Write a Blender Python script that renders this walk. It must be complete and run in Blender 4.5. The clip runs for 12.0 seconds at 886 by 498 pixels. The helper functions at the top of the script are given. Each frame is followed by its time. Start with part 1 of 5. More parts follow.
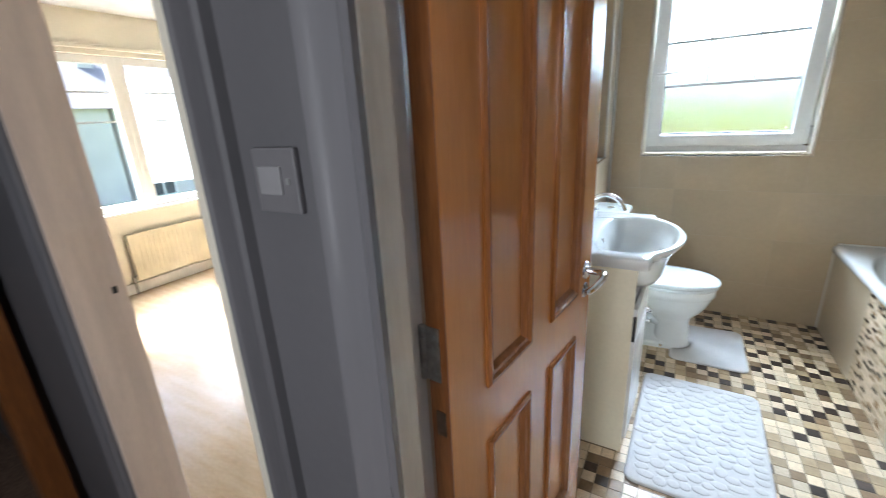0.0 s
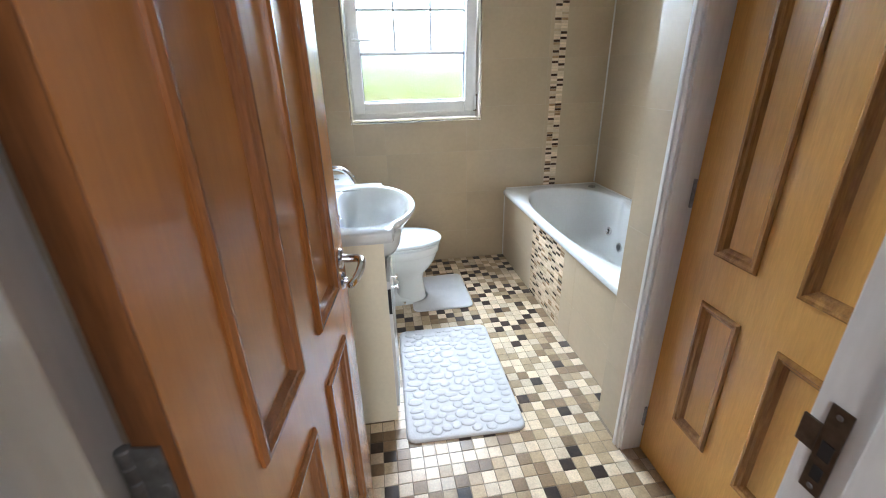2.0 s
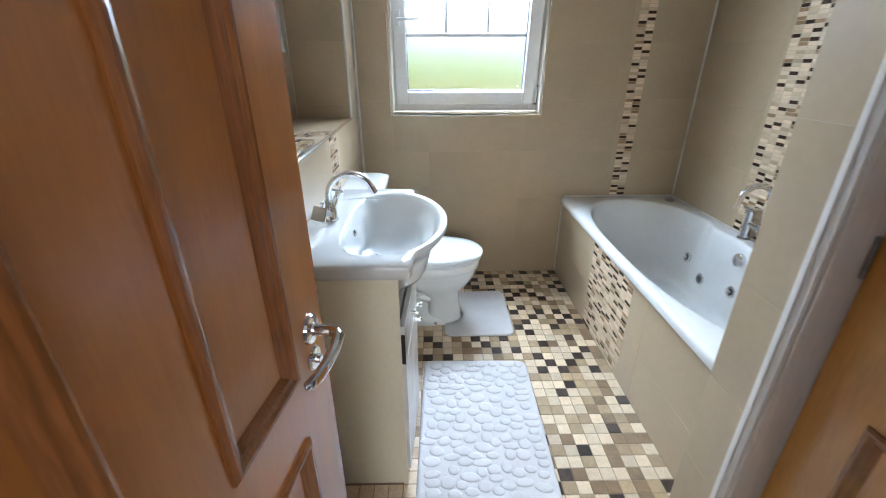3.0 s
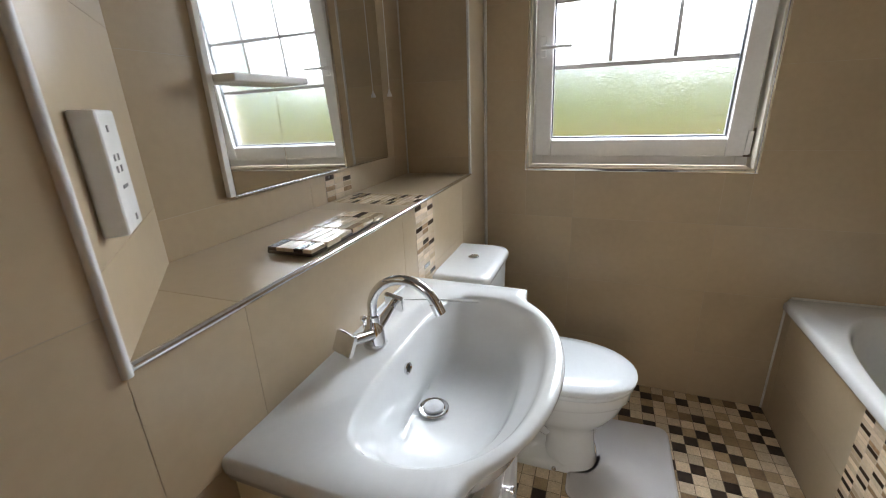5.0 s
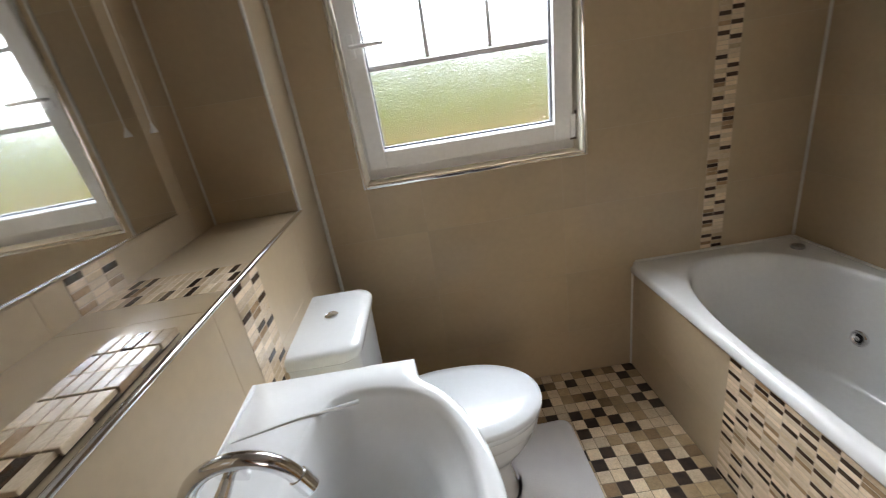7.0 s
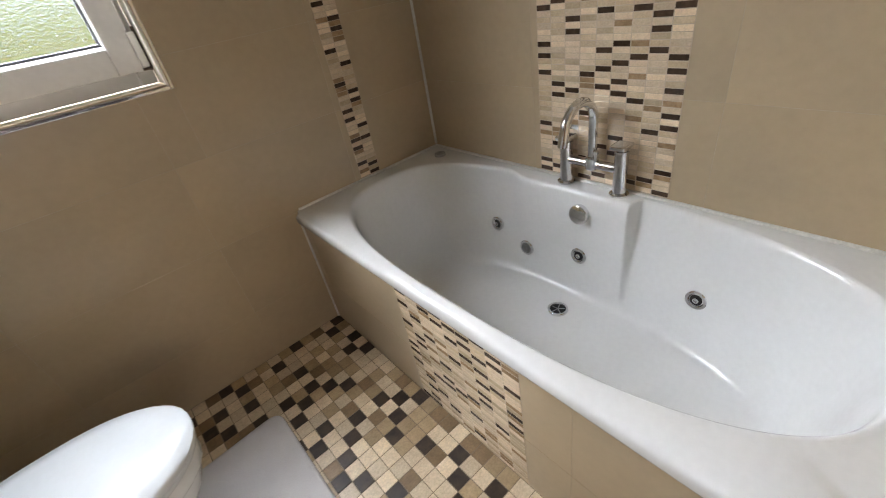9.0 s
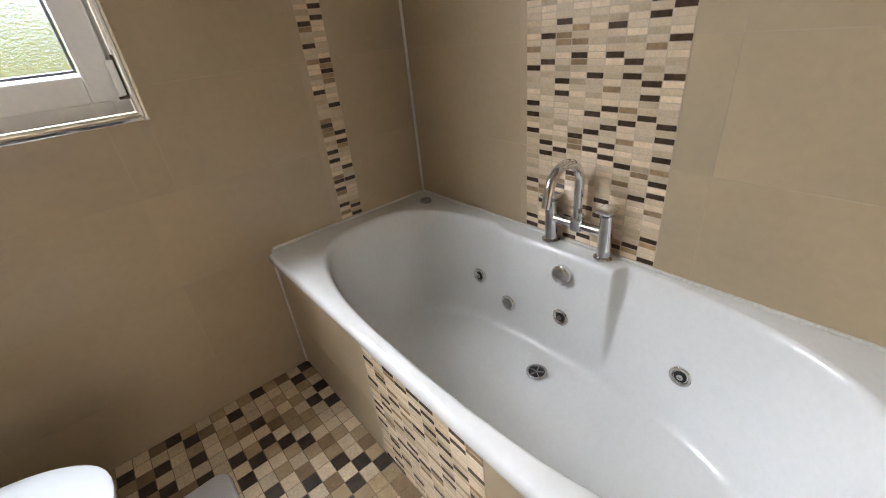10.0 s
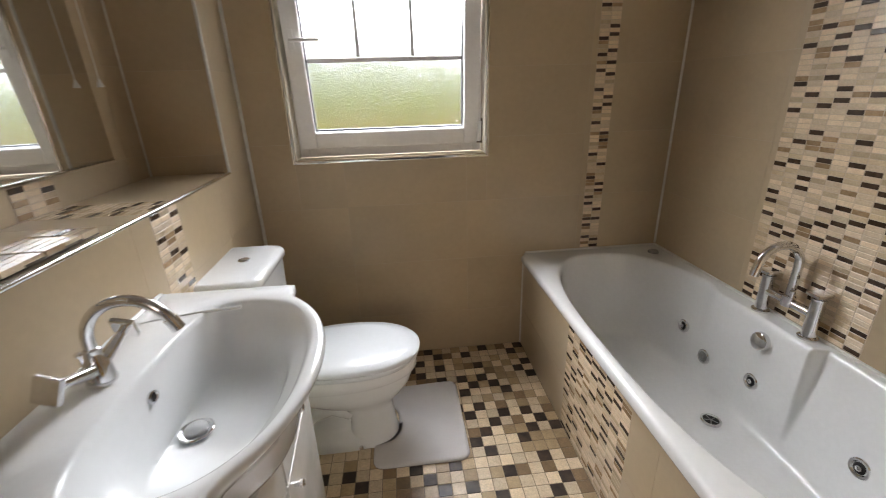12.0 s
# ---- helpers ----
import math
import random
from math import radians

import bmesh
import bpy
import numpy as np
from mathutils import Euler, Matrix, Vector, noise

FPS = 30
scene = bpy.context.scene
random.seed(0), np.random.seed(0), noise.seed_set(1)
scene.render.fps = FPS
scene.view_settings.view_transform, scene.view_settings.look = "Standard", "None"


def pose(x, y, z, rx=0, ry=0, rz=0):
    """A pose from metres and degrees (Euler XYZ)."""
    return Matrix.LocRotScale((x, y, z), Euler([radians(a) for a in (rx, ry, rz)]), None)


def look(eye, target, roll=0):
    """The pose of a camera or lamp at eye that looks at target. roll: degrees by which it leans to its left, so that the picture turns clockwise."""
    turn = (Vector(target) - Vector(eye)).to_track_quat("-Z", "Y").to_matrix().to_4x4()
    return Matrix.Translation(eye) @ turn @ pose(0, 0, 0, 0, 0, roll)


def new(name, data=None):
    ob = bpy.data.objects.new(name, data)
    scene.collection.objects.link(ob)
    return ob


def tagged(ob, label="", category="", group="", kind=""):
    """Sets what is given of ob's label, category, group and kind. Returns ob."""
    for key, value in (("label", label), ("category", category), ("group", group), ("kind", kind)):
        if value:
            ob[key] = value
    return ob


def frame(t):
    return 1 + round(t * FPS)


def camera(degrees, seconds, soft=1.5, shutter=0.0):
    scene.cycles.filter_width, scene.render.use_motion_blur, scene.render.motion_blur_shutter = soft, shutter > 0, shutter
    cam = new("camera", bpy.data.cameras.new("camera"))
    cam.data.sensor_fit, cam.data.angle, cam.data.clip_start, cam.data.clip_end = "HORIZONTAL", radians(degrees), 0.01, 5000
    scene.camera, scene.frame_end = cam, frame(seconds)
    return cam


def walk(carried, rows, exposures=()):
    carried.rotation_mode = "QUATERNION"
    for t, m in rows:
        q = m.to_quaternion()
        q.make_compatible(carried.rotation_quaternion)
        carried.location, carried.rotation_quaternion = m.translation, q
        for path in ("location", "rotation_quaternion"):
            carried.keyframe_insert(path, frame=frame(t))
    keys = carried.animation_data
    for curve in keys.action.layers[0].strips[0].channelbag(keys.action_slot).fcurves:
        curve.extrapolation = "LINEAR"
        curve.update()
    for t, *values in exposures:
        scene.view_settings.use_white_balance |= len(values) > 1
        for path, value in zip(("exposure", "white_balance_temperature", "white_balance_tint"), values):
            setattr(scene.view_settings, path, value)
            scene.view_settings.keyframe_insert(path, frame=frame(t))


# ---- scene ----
cam = camera(93.9, 12.0, soft=1.0, shutter=0.25)
PATH = [
    (0, (0.235, 0.284, 1.434), (-0.728, 1.928, 0.826), -3.0),
    (0.5, (0.186, 0.348, 1.433), (-0.238, 2.194, 0.792), -3.0),
    (1, (0.13, 0.367, 1.427), (0.136, 2.242, 0.731), -2.3),
    (1.5, (0.108, 0.379, 1.422), (0.331, 2.222, 0.679), -1.7),
    (2, (0.139, 0.475, 1.413), (0.412, 2.297, 0.635), -1.4),
    (2.5, (0.207, 0.673, 1.403), (0.436, 2.488, 0.596), -0.8),
    (3, (0.241, 0.866, 1.407), (0.275, 2.687, 0.582), -0.1),
    (3.5, (0.262, 1.084, 1.403), (0.042, 2.899, 0.591), -0.9),
    (3.7, (0.263, 1.156, 1.391), (-0.044, 2.969, 0.605), -1.1),
    (5.3, (0.33, 1.605, 1.405), (-0.382, 3.365, 0.775), -2.3),
    (5.5, (0.317, 1.639, 1.412), (-0.366, 3.414, 0.793), -2.8),
    (6, (0.253, 1.713, 1.442), (-0.285, 3.54, 0.832), -4.4),
    (6.5, (0.227, 1.79, 1.452), (-0.074, 3.656, 0.797), -6.5),
    (7, (0.248, 1.857, 1.447), (0.253, 3.722, 0.724), -9.2),
    (7.5, (0.294, 1.918, 1.437), (0.633, 3.71, 0.616), -11.5),
    (7.7, (0.318, 1.946, 1.425), (0.778, 3.683, 0.548), -11.9),
    (9.3, (0.723, 2.037, 1.248), (1.76, 3.349, 0.151), -9.4),
    (9.5, (0.741, 2.054, 1.26), (1.815, 3.347, 0.177), -8.1),
    (10, (0.762, 2.044, 1.27), (1.835, 3.431, 0.308), -6.2),
    (10.5, (0.752, 2.025, 1.337), (1.714, 3.544, 0.461), -3.9),
    (11, (0.677, 1.889, 1.365), (1.41, 3.568, 0.564), -2.9),
    (11.5, (0.526, 1.702, 1.393), (0.983, 3.482, 0.603), -2.3),
    (12, (0.47, 1.521, 1.399), (0.651, 3.383, 0.692), -1.8),
]
EXPOSURES = [(0.0, 2.90, 5750, 8), (0.6, 2.90, 5800, 9), (1.0, 3.0, 5900, 11), (2.0, 3.0, 5850, 11), (3.0, 2.75, 5800, 11), (3.7, 2.5, 6200, 13), (5.3, 1.98, 6900, 17), (7.7, 2.05, 6950, 18), (9.5, 2.22, 7000, 19), (10.5, 2.32, 7000, 19), (12.0, 2.02, 7300, 20)]
walk(cam, [(t, look(eye, target, roll)) for t, eye, target, roll in PATH], EXPOSURES)


# ---- world and light ----
world = bpy.data.worlds.new("sky")
scene.world = world
world.use_nodes = True
wn = world.node_tree.nodes
sky = wn.new("ShaderNodeTexSky")
sky.sky_type, sky.sun_disc = "NISHITA", False
sky.sun_elevation, sky.sun_rotation = radians(48), radians(250)
sky.air_density, sky.dust_density, sky.ozone_density = 1.0, 4.0, 1.0
world.node_tree.links.new(sky.outputs[0], wn["Background"].inputs[0])
wn["Background"].inputs[1].default_value = 0.12


def lamp(name, kind, m, energy, colour=(1, 1, 1), **more):
    data = bpy.data.lights.new(name, kind)
    data.energy, data.color = energy, colour
    if "size" in more:
        data.shape, data.size, data.size_y = "RECTANGLE", more["size"][0], more["size"][1]
    if "spread" in more:
        data.spread = radians(more["spread"])
    if "angle" in more:
        data.angle = radians(more["angle"])
    ob = new(name, data)
    ob.matrix_world = m
    return ob


lamp("sun", "SUN", look((-6, -2.5, 7), (0, 0, 0)), 4.6, (1.0, 0.95, 0.88), angle=10)
# daylight in the openings: bathroom window (upper lights), bedroom window
lamp("bathroom_window_daylight", "AREA", look((0.18, 4.55, 2.58), (0.92, 2.85, 1.78)), 68.0, (0.80, 0.915, 1.0), size=(2.8, 1.5), spread=150)
lamp("bedroom_window_daylight", "AREA", look((-4.36, 2.95, 1.42), (-2.4, 2.3, 0.6)), 3, (0.95, 0.98, 1.0), size=(1.0, 1.1))
# added fill lamp; the landing wall behind it has no opening
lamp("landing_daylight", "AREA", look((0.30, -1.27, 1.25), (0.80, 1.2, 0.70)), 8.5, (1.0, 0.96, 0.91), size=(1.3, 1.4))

# ---- materials ----


def material(name, colour, rough=0.5, metal=0.0, other=None, scale=6.0, fine=60.0, amount=0.35, bump=0.05, bump_scale=80.0, coat=0.0, spots=0.08,
             stretch=(1, 1, 1), pick="", transmission=0.0, ior=1.45, specular=0.5, rough_var=0.06, vary=(0.78, 1.12), coat_rough=0.08, detail=5):
    """Procedural surface: broad and fine colour variation, uneven gloss and a fine relief."""
    m = bpy.data.materials.new(name)
    m.use_nodes = True
    nt = m.node_tree
    n, link = nt.nodes, nt.links.new
    b = n["Principled BSDF"]
    tex = n.new("ShaderNodeTexCoord")
    mp = n.new("ShaderNodeMapping")
    mp.inputs["Scale"].default_value = stretch
    if pick:
        src = n.new("ShaderNodeObjectInfo" if pick == "object" else "ShaderNodeNewGeometry")
        out = src.outputs["Random"] if pick == "object" else src.outputs["Random Per Island"]
        mul = n.new("ShaderNodeMath")
        mul.operation = "MULTIPLY"
        mul.inputs[1].default_value = 37.0
        link(out, mul.inputs[0])
        add = n.new("ShaderNodeVectorMath")
        link(tex.outputs["Object"], add.inputs[0])
        link(mul.outputs[0], add.inputs[1])
        link(add.outputs[0], mp.inputs[0])
    else:
        link(tex.outputs["Object"], mp.inputs[0])
    big, small, rel = (n.new("ShaderNodeTexNoise") for _ in range(3))
    for tx, sc, det in ((big, scale, detail), (small, fine, 4), (rel, bump_scale, 3)):
        tx.inputs["Scale"].default_value, tx.inputs["Detail"].default_value = sc, det
        link(mp.outputs[0], tx.inputs["Vector"])
    c1 = (*colour, 1)
    c2 = (*(other or tuple(c * 0.8 for c in colour)), 1)
    ramp = n.new("ShaderNodeValToRGB")
    ramp.color_ramp.elements[0].position, ramp.color_ramp.elements[1].position = 0.5 - amount / 2, 0.5 + amount / 2
    ramp.color_ramp.elements[0].color, ramp.color_ramp.elements[1].color = c2, c1
    link(big.outputs["Fac"], ramp.inputs[0])
    mix = n.new("ShaderNodeMix")
    mix.data_type, mix.blend_type = "RGBA", "MULTIPLY"
    mix.inputs["Factor"].default_value = 1.0
    grain = n.new("ShaderNodeMapRange")
    grain.inputs["From Min"].default_value, grain.inputs["From Max"].default_value = 0.3, 0.7
    grain.inputs["To Min"].default_value, grain.inputs["To Max"].default_value = 1 - spots, 1.0 + spots * 0.3
    link(small.outputs["Fac"], grain.inputs[0])
    last = grain.outputs[0]
    if pick:
        var = n.new("ShaderNodeMapRange")
        var.inputs["To Min"].default_value, var.inputs["To Max"].default_value = vary
        link(out, var.inputs[0])
        both = n.new("ShaderNodeMath")
        both.operation = "MULTIPLY"
        link(last, both.inputs[0])
        link(var.outputs[0], both.inputs[1])
        last = both.outputs[0]
    link(ramp.outputs[0], mix.inputs["A"])
    link(last, mix.inputs["B"])
    link(mix.outputs["Result"], b.inputs["Base Color"])
    rr = n.new("ShaderNodeMapRange")
    rr.inputs["To Min"].default_value, rr.inputs["To Max"].default_value = max(0.02, rough - rough_var), rough + rough_var
    link(big.outputs["Fac"], rr.inputs[0])
    link(rr.outputs[0], b.inputs["Roughness"])
    if bump:
        bp = n.new("ShaderNodeBump")
        bp.inputs["Strength"].default_value, bp.inputs["Distance"].default_value = bump, 0.004
        link(rel.outputs["Fac"], bp.inputs["Height"])
        link(bp.outputs[0], b.inputs["Normal"])
    b.inputs["Metallic"].default_value = metal
    b.inputs["Coat Weight"].default_value, b.inputs["Coat Roughness"].default_value = coat, coat_rough
    b.inputs["Transmission Weight"].default_value, b.inputs["IOR"].default_value = transmission, ior
    b.inputs["Specular IOR Level"].default_value = specular
    return m


TILE = material("beige_wall_tile", (0.505, 0.388, 0.248), 0.32, other=(0.405, 0.320, 0.215), amount=0.5, scale=1.8, fine=40, spots=0.04, detail=3, bump=0.02, bump_scale=9, pick="object", vary=(0.987, 1.013), coat=0.14, coat_rough=0.29, rough_var=0.04)
TILE_BACK = material("pale_grout", (0.55, 0.47, 0.355), 0.8, bump=0.2, bump_scale=200)
FLOOR_GROUT = material("floor_grout", (0.27, 0.205, 0.14), 0.85, bump=0.3, bump_scale=200)
MOSAIC_GROUT = material("cream_mosaic_grout", (0.62, 0.50, 0.37), 0.7, bump=0.1, bump_scale=200)
STONES = [
    ("cream_stone", (0.80, 0.66, 0.47), (0.69, 0.54, 0.37)),
    ("beige_stone", (0.52, 0.38, 0.22), (0.41, 0.29, 0.16)),
    ("tan_stone", (0.31, 0.20, 0.105), (0.21, 0.135, 0.07)),
    ("dark_emperador_stone", (0.024, 0.014, 0.010), (0.075, 0.046, 0.030)),
]
FLOOR_STONE = [material(a, c, 0.34, other=o, scale=26, fine=160, spots=0.2, amount=0.45, bump=0.12, bump_scale=120, pick="object") for a, c, o in STONES]
FLOOR_STONE_JOINED = [material(a + "_joined", c, 0.34, other=o, scale=26, fine=160, spots=0.2, amount=0.45, bump=0.12, bump_scale=120, pick="island") for a, c, o in STONES]
MOSAICS = [
    ("cream_mosaic", (0.82, 0.67, 0.49), (0.73, 0.57, 0.40)),
    ("sand_mosaic", (0.67, 0.53, 0.36), (0.56, 0.43, 0.28)),
    ("taupe_mosaic", (0.46, 0.31, 0.18), (0.30, 0.19, 0.10)),
    ("dark_mosaic", (0.036, 0.021, 0.013), (0.095, 0.056, 0.034)),
]
MOSAIC = [material(a, c, 0.2, other=o, scale=45, fine=220, spots=0.15, amount=0.45, bump=0.06, bump_scale=160, pick="object", coat=0.12) for a, c, o in MOSAICS]
MOSAIC_JOINED = [material(a + "_joined", c, 0.2, other=o, scale=45, fine=220, spots=0.15, amount=0.45, bump=0.06, bump_scale=160, pick="island", coat=0.12) for a, c, o in MOSAICS]
PORCELAIN = material("white_porcelain", (0.74, 0.765, 0.775), 0.09, other=(0.72, 0.745, 0.755), scale=3, spots=0.02, bump=0.0, coat=0.4, rough_var=0.02)
ACRYLIC = material("white_acrylic", (0.76, 0.77, 0.77), 0.14, other=(0.72, 0.73, 0.72), scale=3, spots=0.03, bump=0.01, bump_scale=12, coat=0.25, rough_var=0.03)
CHROME = material("chrome", (0.80, 0.80, 0.81), 0.09, metal=1.0, other=(0.72, 0.72, 0.73), scale=30, spots=0.05, bump=0.01, rough_var=0.04)
SATIN = material("satin_chrome", (0.62, 0.63, 0.65), 0.35, metal=0.9, other=(0.56, 0.57, 0.58), scale=40, spots=0.1, bump=0.02)
STEEL = material("worn_steel", (0.36, 0.37, 0.38), 0.38, metal=0.9, other=(0.25, 0.25, 0.25), scale=40, spots=0.25, bump=0.1)
BRONZE = material("dull_bronze", (0.16, 0.12, 0.09), 0.4, metal=0.8, other=(0.10, 0.08, 0.06), scale=50, spots=0.25, bump=0.1)
DARK = material("dark_hole", (0.02, 0.02, 0.02), 0.6, spots=0.1)
# white seat plastic with the sky's bluish reflection mixed into its colour
SEAT_SKY_TINT = material("sky_tinted_white_seat", (0.71, 0.755, 0.79), 0.13, other=(0.69, 0.735, 0.77), scale=3, spots=0.02, bump=0.0, coat=0.3, rough_var=0.02)
UPVC = material("white_upvc", (0.86, 0.86, 0.85), 0.22, other=(0.82, 0.82, 0.81), scale=5, rough_var=0.04, spots=0.04, bump=0.02)
SEAL = material("grey_glazing_seal", (0.13, 0.14, 0.15), 0.6, spots=0.1)
BAR = material("grey_glazing_bar", (0.74, 0.75, 0.76), 0.4, spots=0.05)
GLOSS_WHITE = material("white_gloss_paint", (0.84, 0.82, 0.79), 0.20, other=(0.80, 0.78, 0.75), scale=4, fine=90, spots=0.06, bump=0.12, bump_scale=30, stretch=(1, 1, 0.15), coat=0.2)
CREAM_BOARD = material("cream_board", (0.80, 0.75, 0.59), 0.35, other=(0.77, 0.71, 0.55), scale=3, spots=0.04, bump=0.03)
WHITE_BOARD = material("white_cabinet_gloss", (0.80, 0.80, 0.78), 0.18, spots=0.03, bump=0.01)
# landing gloss and paint: lilac-grey darkened to carry the landing's shade
SHADED_HALL_GLOSS = material("shaded_lilac_grey_gloss", (0.140, 0.135, 0.144), 0.20, other=(0.130, 0.126, 0.135), scale=4, spots=0.05, bump=0.1, bump_scale=30, stretch=(1, 1, 0.15), coat=0.2)
SHADED_HALL_PAINT = material("shaded_lilac_grey_paint", (0.080, 0.077, 0.083), 0.6, other=(0.093, 0.089, 0.096), scale=3, spots=0.04, bump=0.08, bump_scale=60)
CEILING_PAINT = material("white_ceiling_paint", (0.74, 0.72, 0.69), 0.8, spots=0.05, bump=0.08)
CREAM_PAINT = material("cream_paint", (0.76, 0.71, 0.60), 0.7, other=(0.73, 0.68, 0.57), scale=2, spots=0.04, bump=0.06)
WOOD = material("varnished_oak_brown", (0.53, 0.200, 0.042), 0.19, other=(0.40, 0.160, 0.046), scale=3, fine=26, spots=0.07, amount=0.9, bump=0.07, bump_scale=40, stretch=(9, 9, 0.7), coat=0.35, coat_rough=0.2)
WOOD_LIGHT = material("varnished_pine_honey", (0.80, 0.43, 0.115), 0.20, other=(0.74, 0.385, 0.10), scale=4, fine=30, spots=0.10, amount=0.7, bump=0.05, bump_scale=40, stretch=(9, 9, 0.7), coat=0.3, coat_rough=0.2)
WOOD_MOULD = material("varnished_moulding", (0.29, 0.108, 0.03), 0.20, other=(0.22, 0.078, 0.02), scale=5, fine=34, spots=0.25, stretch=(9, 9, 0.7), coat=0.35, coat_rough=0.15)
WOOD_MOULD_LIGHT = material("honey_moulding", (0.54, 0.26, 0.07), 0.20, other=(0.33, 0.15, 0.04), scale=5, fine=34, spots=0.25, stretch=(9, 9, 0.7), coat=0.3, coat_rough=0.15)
WOOD_EDGE = material("varnished_edge", (0.22, 0.08, 0.02), 0.35, other=(0.15, 0.05, 0.012), scale=5, fine=34, spots=0.3, stretch=(9, 9, 0.7), coat=0.4)
BARE_PINE = material("painted_pink_beige_jamb", (0.62, 0.50, 0.42), 0.4, scale=4, spots=0.08, stretch=(6, 6, 0.6))
LAMINATE = material("honey_laminate", (0.64, 0.51, 0.36), 0.20, other=(0.56, 0.42, 0.27), scale=3, fine=30, spots=0.15, stretch=(1, 8, 1), bump=0.03, pick="object")
MAT_CLOTH = material("white_memory_foam_cloth", (0.68, 0.67, 0.67), 0.85, other=(0.62, 0.61, 0.62), scale=10, fine=300, spots=0.14, bump=0.5, bump_scale=420)
PIPING = material("taupe_mat_edge", (0.36, 0.32, 0.29), 0.8, spots=0.2, bump=0.3, bump_scale=300)
PLASTIC = material("white_plastic", (0.82, 0.82, 0.80), 0.35, spots=0.03, bump=0.0)
GREY_MARK = material("grey_print", (0.20, 0.20, 0.20), 0.5, spots=0.05)
MIRROR = material("mirror_silver", (0.86, 0.87, 0.86), 0.03, metal=1.0, other=(0.84, 0.85, 0.84), spots=0.0, bump=0.0, rough_var=0.012)
FROSTED = material("patterned_glass", (0.97, 0.98, 0.98), 0.25, other=(0.95, 0.97, 0.96), spots=0.0, bump=0.8, bump_scale=170, transmission=1.0, ior=1.33, rough_var=0.05)
CLEAR = material("clear_glass", (0.98, 0.99, 0.99), 0.02, other=(0.97, 0.98, 0.98), spots=0.0, bump=0.0, transmission=1.0, ior=1.45, rough_var=0.015)
SILICONE = material("white_sealant", (0.74, 0.73, 0.69), 0.45, spots=0.15, fine=120, bump=0.1)
LEAF = material("hedge_leaf", (0.15, 0.235, 0.03), 0.6, other=(0.27, 0.34, 0.08), scale=3, spots=0.3, pick="island")
GRASS = material("lawn", (0.09, 0.14, 0.035), 0.9, other=(0.14, 0.16, 0.06), scale=0.6, spots=0.3)
FENCE_WOOD = material("weathered_fence", (0.30, 0.20, 0.12), 0.8, scale=3, spots=0.3)
RENDER_WALL = material("pale_render", (0.66, 0.62, 0.56), 0.9, scale=0.6, spots=0.15)
SLATE = material("grey_roof_tile", (0.20, 0.19, 0.20), 0.8, scale=2, fine=18, spots=0.3)
HOUSE_GLASS = material("far_window_glass", (0.05, 0.06, 0.08), 0.15, spots=0.1)

# ---- building helpers ----
INVERSE = {}


def thing(name, at, label, category, group="", kind=""):
    ob = new(name)
    ob.location = at
    ob.empty_display_size = 0.1
    INVERSE[ob] = Matrix.Translation(-Vector(at))
    return tagged(ob, label, category, group, kind)


def part(name, bm, materials, parent=None, label="", smooth=None):
    """Links a bmesh, in world metres, as one mesh object under a thing or a part."""
    me = bpy.data.meshes.new(name)
    bmesh.ops.recalc_face_normals(bm, faces=bm.faces[:])
    bm.to_mesh(me)
    bm.free()
    for m in materials if isinstance(materials, (list, tuple)) else [materials]:
        me.materials.append(m)
    if smooth is not None:
        me.shade_smooth()
        me.set_sharp_from_angle(angle=radians(smooth))
    ob = new(name, me)
    if parent:
        ob.parent = parent
        ob.matrix_parent_inverse = INVERSE.get(parent, Matrix())
    if label:
        ob["label"] = label
    return ob


def structure(name, bm, materials, label, category, smooth=None):
    return tagged(part(name, bm, materials, smooth=smooth), label, category, "", "structure")


def box(bm, lo, hi, bevel=0.0, seg=2, m=None):
    size = [b - a for a, b in zip(lo, hi)]
    mid = [(a + b) / 2 for a, b in zip(lo, hi)]
    made = bmesh.ops.create_cube(bm, size=1.0, matrix=Matrix.Translation(mid) @ Matrix.Diagonal((*size, 1)))
    verts = made["verts"]
    if bevel:
        edges = list({e for v in verts for e in v.link_edges})
        r = bmesh.ops.bevel(bm, geom=edges, offset=bevel, segments=seg, profile=0.6, affect="EDGES")
        verts = list({v for f in r["faces"] for v in f.verts} | {v for v in verts if v.is_valid})
    if m is not None:
        bmesh.ops.transform(bm, matrix=m, verts=verts)
    return verts


def boxes(*rows, bevel=0.0, seg=2):
    bm = bmesh.new()
    for lo, hi in rows:
        box(bm, lo, hi, bevel, seg)
    return bm


def loft(bm, loops, cap_first=False, cap_last=False, closed=True):
    rings = [[bm.verts.new(p) for p in loop] for loop in loops]
    n = len(rings[0])
    for a, b in zip(rings, rings[1:]):
        for i in range(n if closed else n - 1):
            j = (i + 1) % n
            bm.faces.new((a[i], a[j], b[j], b[i]))
    if cap_first:
        bm.faces.new(rings[0])
    if cap_last:
        bm.faces.new(rings[-1])
    return rings


def tube(bm, points, radius, n=14, cap=True):
    """A round bar along points; radius may be one number or one for each point."""
    pts = [Vector(p) for p in points]
    rad = radius if isinstance(radius, (list, tuple)) else [radius] * len(pts)
    up = None
    loops = []
    for i, p in enumerate(pts):
        d = (pts[min(i + 1, len(pts) - 1)] - pts[max(i - 1, 0)]).normalized()
        if up is None:
            up = d.orthogonal().normalized()
        up = (up - d * up.dot(d)).normalized()
        side = d.cross(up)
        loops.append([p + (up * math.cos(2 * math.pi * k / n) + side * math.sin(2 * math.pi * k / n)) * rad[i] for k in range(n)])
    loft(bm, loops, cap, cap)


